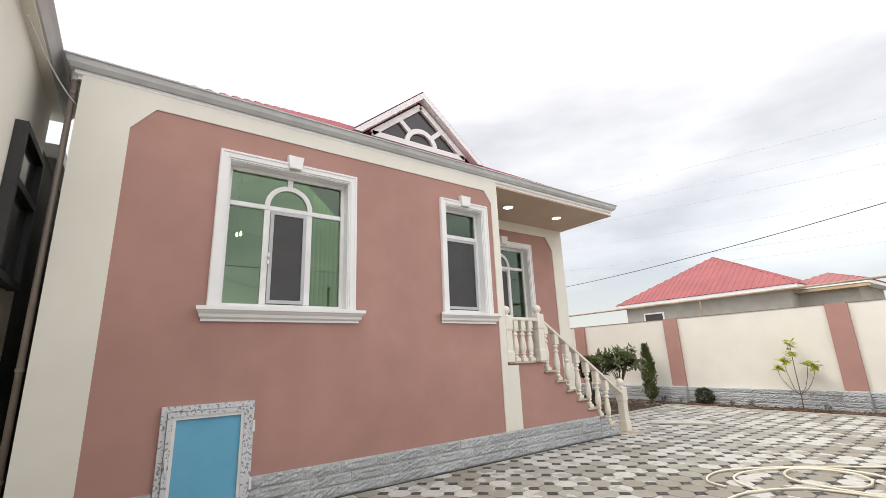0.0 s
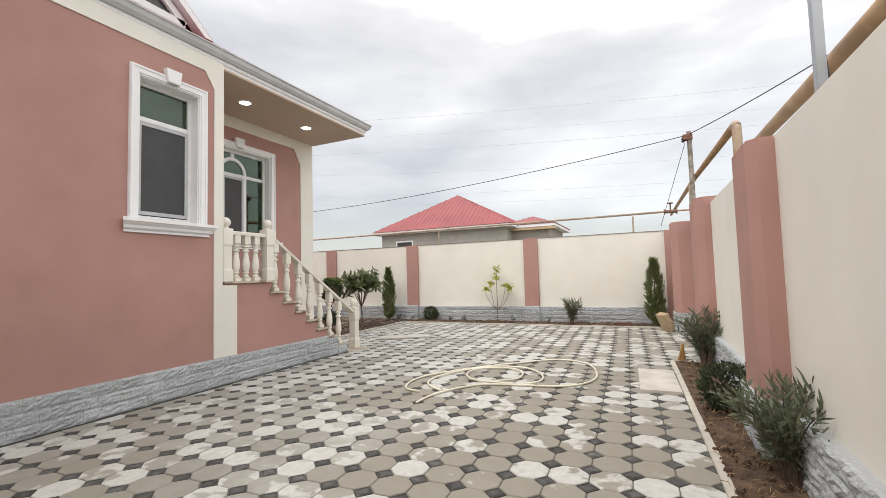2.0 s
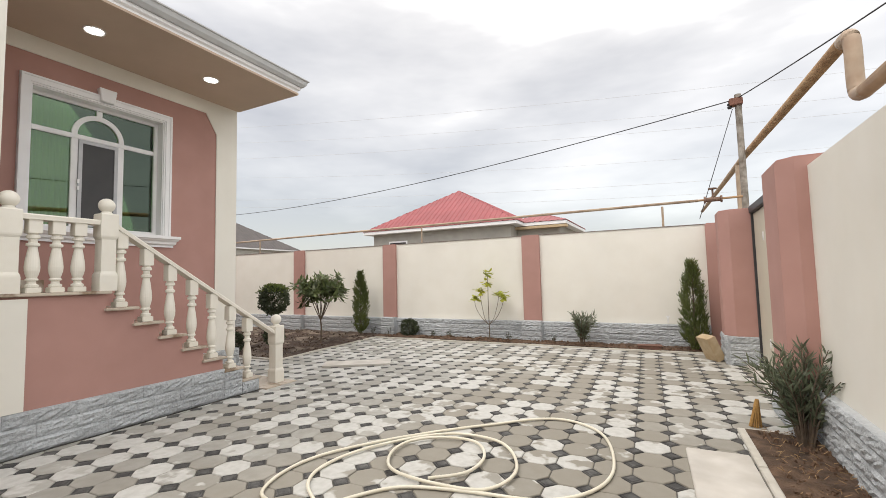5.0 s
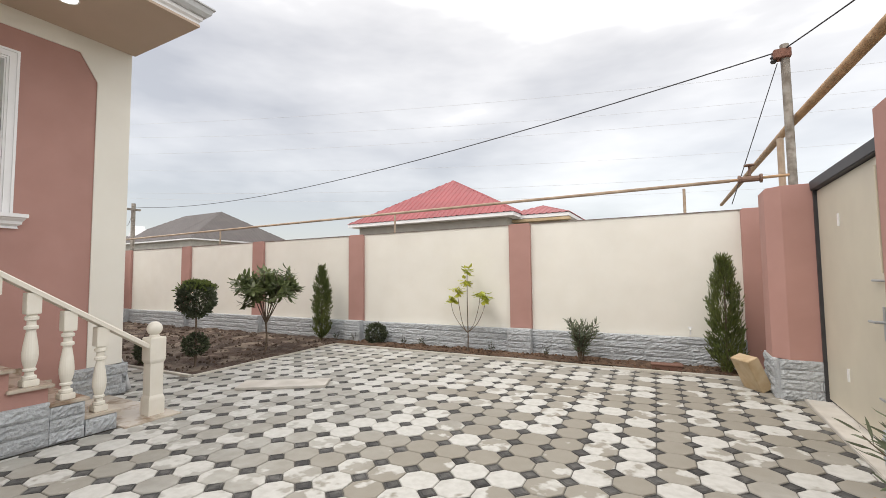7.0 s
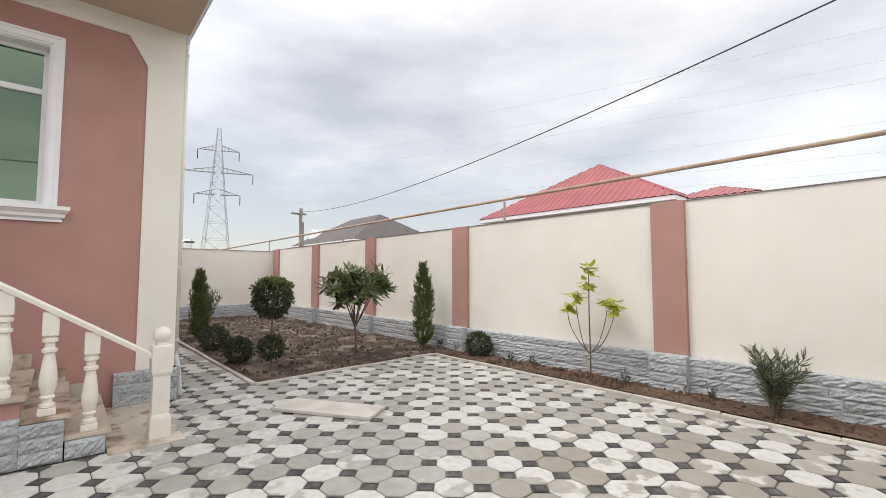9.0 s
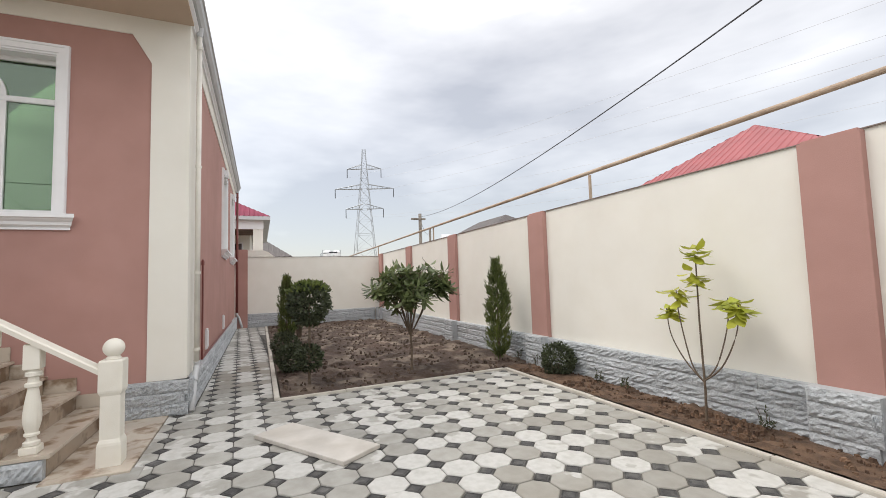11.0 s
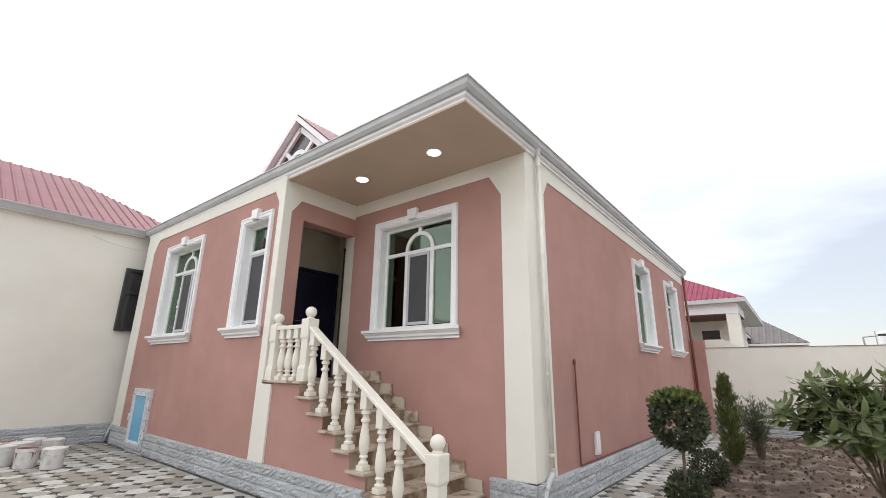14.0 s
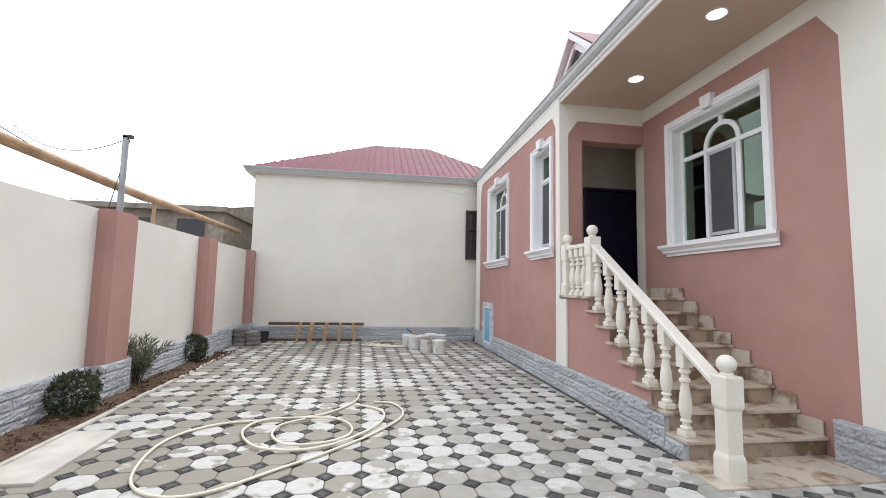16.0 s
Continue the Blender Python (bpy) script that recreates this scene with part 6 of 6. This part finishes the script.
CLOD = mat("soil_clod", (0.14, 0.10, 0.074), (0.065, 0.045, 0.033), 14.0, 0.97, 0.6, 80, rand=0.4, stain=0.3)
CLODRED = mat("red_clod", (0.19, 0.115, 0.072), (0.09, 0.052, 0.033), 14.0, 0.97, 0.6, 80, rand=0.45, stain=0.3)
clods("soil_clods", (-11.2, -1.5, 9.15, 12.65), 1500, 0.042, CLOD, "brown clods of dug soil in the garden bed", 61)
clods("soil_clods", (-1.3, 5.6, 12.28, 12.78), 800, 0.035, CLODRED, "reddish clods of dug soil along the wall", 62)
clods("soil_clods", (5.62, 6.1, 1.1, 8.1), 700, 0.032, CLODRED, "reddish clods of dug soil beside the gate wall", 63)
rl = random.Random(64)
bm = bmesh.new()
for i in range(420):
    x, y, q, s = rl.uniform(5.62, 6.08), rl.uniform(3.2, 8.1), rl.uniform(0, 3.14), rl.uniform(0.02, 0.055)
    tube(bm, [(x, y, 0.05), (x + s * math.cos(q), y + s * math.sin(q), 0.055 + rl.uniform(-0.01, 0.02))], 0.0025, 3)
tagged(new("leaf_litter", mesh("leaf_litter", bm, mat("dry_litter", (0.36, 0.24, 0.12), (0.22, 0.13, 0.07), 30.0, 0.9, rand=0.4))), "dry straw-like leaf litter on the soil strip", "litter", "", "stuff")

# ---- paving of octagons and small dark squares ----
# the laying runs a little askew to the house
PP, CUT, GAP, ASKEW = 0.27, 0.0765, 0.004, radians(2.2)
CA, SA = math.cos(ASKEW), math.sin(ASKEW)
AREAS = [(0.07, 5.74, 1.0, 8.06), (0.07, 6.04, -1.14, 1.0), (0.07, 5.98, 8.06, 12.18), (-1.60, 0.07, 7.985, 12.18), (-11.3, -1.60, 8.20, 9.01)]
solid("pavement", nbox(-0.3, 5.60, -1.15, 12.2, -0.06, -0.011), BED, "courtyard paving of octagon tiles and small dark squares", "pavement")
solid("pavement_path", nbox(-11.35, -0.3, 7.4, 9.03, -0.06, -0.011), BED, "paved path of octagon tiles beside the house", "pavement")
solid("pavement_corner", nbox(-1.58, -0.3, 9.03, 12.2, -0.06, -0.011), BED, "courtyard paving of octagon tiles at the garden edge", "pavement")
solid("pavement_gate", nbox(5.60, 6.0, 8.09, 12.2, -0.06, -0.011), BED, "courtyard paving of octagon tiles before the gate", "pavement")
solid("pavement_south", nbox(5.60, 6.06, -1.15, 1.0, -0.06, -0.011), BED, "courtyard paving of octagon tiles by the spare tiles", "pavement")
court = bpy.data.objects["pavement"]


def inside(p):
    return any(a <= p[0] <= b and c <= p[1] <= d for a, b, c, d in AREAS)


def clip(poly, area):
    x0, x1, y0, y1 = area
    for ax, lim, sgn in ((0, x0, 1), (0, x1, -1), (1, y0, 1), (1, y1, -1)):
        out = []
        for i in range(len(poly)):
            p, q = poly[i], poly[(i + 1) % len(poly)]
            dp, dq = (p[ax] - lim) * sgn, (q[ax] - lim) * sgn
            if dp >= 0:
                out.append(p)
            if dp * dq < 0:
                f = dp / (dp - dq)
                out.append((p[0] + (q[0] - p[0]) * f, p[1] + (q[1] - p[1]) * f))
        poly = out
        if len(poly) < 3:
            return []
    return poly


def beside_kerb(poly):
    """Keeps the part of a tile on the court's side of the slanting kerbs."""
    if poly and max(p[0] for p in poly) < 2.0:
        side = [p[0] + 1.375 + 0.0506 * max(0.0, p[1] - 9.06) for p in poly]
    else:
        side = [5.475 + 0.0305 * max(0.0, 8.08 - p[1]) - p[0] for p in poly]
    out = []
    for i in range(len(poly)):
        j = (i + 1) % len(poly)
        if side[i] >= 0:
            out.append(poly[i])
        if side[i] * side[j] < 0:
            f = side[i] / (side[i] - side[j])
            out.append((poly[i][0] + (poly[j][0] - poly[i][0]) * f, poly[i][1] + (poly[j][1] - poly[i][1]) * f))
    return out


def tile_geo(poly, z, h=0.03, bev=0.006):
    """Vertices and faces of one bevelled tile."""
    n = len(poly)
    cx, cy = sum(p[0] for p in poly) / n, sum(p[1] for p in poly) / n
    rad = max(math.hypot(p[0] - cx, p[1] - cy) for p in poly)
    k = max(0.0, 1 - bev / max(rad, 0.02))
    vs = [(cx + (x - cx) * k, cy + (y - cy) * k, z) for x, y in poly] + [(x, y, z - bev * 0.8) for x, y in poly] + [(x, y, z - h) for x, y in poly]
    fs = [tuple(range(n))]
    for r in (0, n):
        fs += [(r + i, r + n + i, r + n + (i + 1) % n, r + (i + 1) % n) for i in range(n)]
    return vs, fs


a, c, g = PP / 2 - GAP, CUT, GAP * 0.6
OCT = [(-a, -a + c), (-a + c, -a), (a - c, -a), (a, -a + c), (a, a - c), (a - c, a), (-a + c, a), (-a, a - c)]
q = c - GAP * 1.5
SQ = [(-q, 0), (0, -q), (q, 0), (0, q)]


def tile_mesh(name, poly, material):
    vs, fs = tile_geo(poly, 0.0)
    me = bpy.data.meshes.new(name)
    me.from_pydata(vs, [], fs)
    me.materials.append(material)
    return me


def square_geo(poly, z):
    """A small square tile: rim, groove and a raised field."""
    cx, cy = sum(p[0] for p in poly) / 4, sum(p[1] for p in poly) / 4
    steps = ((0.30, 0.0), (0.62, 0.0), (0.70, -0.005), (0.84, -0.005), (0.90, 0.0), (0.97, 0.0), (1.0, -0.005), (1.0, -0.03))
    vs = [(cx + (x - cx) * k, cy + (y - cy) * k, z + h) for k, h in steps for x, y in poly]
    fs = [(0, 1, 2, 3)] + [(4 * r + i, 4 * r + 4 + i, 4 * r + 4 + (i + 1) % 4, 4 * r + (i + 1) % 4) for r in range(len(steps) - 1) for i in range(4)]
    return vs, fs


OCTM = tile_mesh("octagon_tile", OCT, PAVER)
SQM = bpy.data.meshes.new("square_tile")
SQM.from_pydata(*[square_geo(SQ, 0.0)[0], [], square_geo(SQ, 0.0)[1]])
SQM.materials.append(DARKPAVER)
rest = {"octagon": ([], []), "square": ([], [])}
count = {"octagon": 0, "square": 0}
rp = random.Random(77)
for i in range(-56, 20):
    for j in range(-42, 20):
        for kind, off, poly, me in (("octagon", 0.5, OCT, OCTM), ("square", 0.0, SQ, SQM)):
            gu, gv = (i + off) * PP + 0.01, (j + off) * PP + 0.115
            x, y = 2.17 + CA * gu - SA * gv, 8.90 + SA * gu + CA * gv
            pl = [(x + CA * u - SA * v, y + SA * u + CA * v) for u, v in poly]
            dz = rp.uniform(-0.003, 0.002) - (0.002 if kind == "square" else 0.0)
            tx, ty = rp.uniform(-0.6, 0.6), rp.uniform(-0.6, 0.6)
            by_kerb = (y > 9.0 and x < -1.0) or (x > 5.2 and 1.0 < y < 8.06)
            whole = all(inside(p) for p in pl) and not by_kerb
            if whole and 1.2 < x < 5.2 and 5.6 < y < 11.2 and count[kind] < 300:
                piece(kind + "_tile", me, court, pose(x, y, dz, tx, ty, 2.2))
                count[kind] += 1
                continue
            for pp in ([pl] if whole else [clip(pl, ar) for ar in AREAS if any(ar[0] - 0.3 < x < ar[1] + 0.3 and ar[2] - 0.3 < y < ar[3] + 0.3 for _ in (0,))]):
                if by_kerb:
                    pp = beside_kerb(pp)
                if len(pp) < 3:
                    continue
                vs, fs = square_geo(pp, dz) if whole and kind == "square" else tile_geo(pp, dz)
                b = len(rest[kind][0])
                rest[kind][0].extend(vs)
                rest[kind][1].extend([tuple(b + t for t in f) for f in fs])
for kind, material in (("octagon", PAVER), ("square", DARKPAVER)):
    me = bpy.data.meshes.new(kind + "_tiles")
    me.from_pydata(rest[kind][0], [], rest[kind][1])
    me.materials.append(material)
    ob = new(kind + "_tiles", me)
    ob.parent = court
    tagged(ob, "", "", "", "stuff")
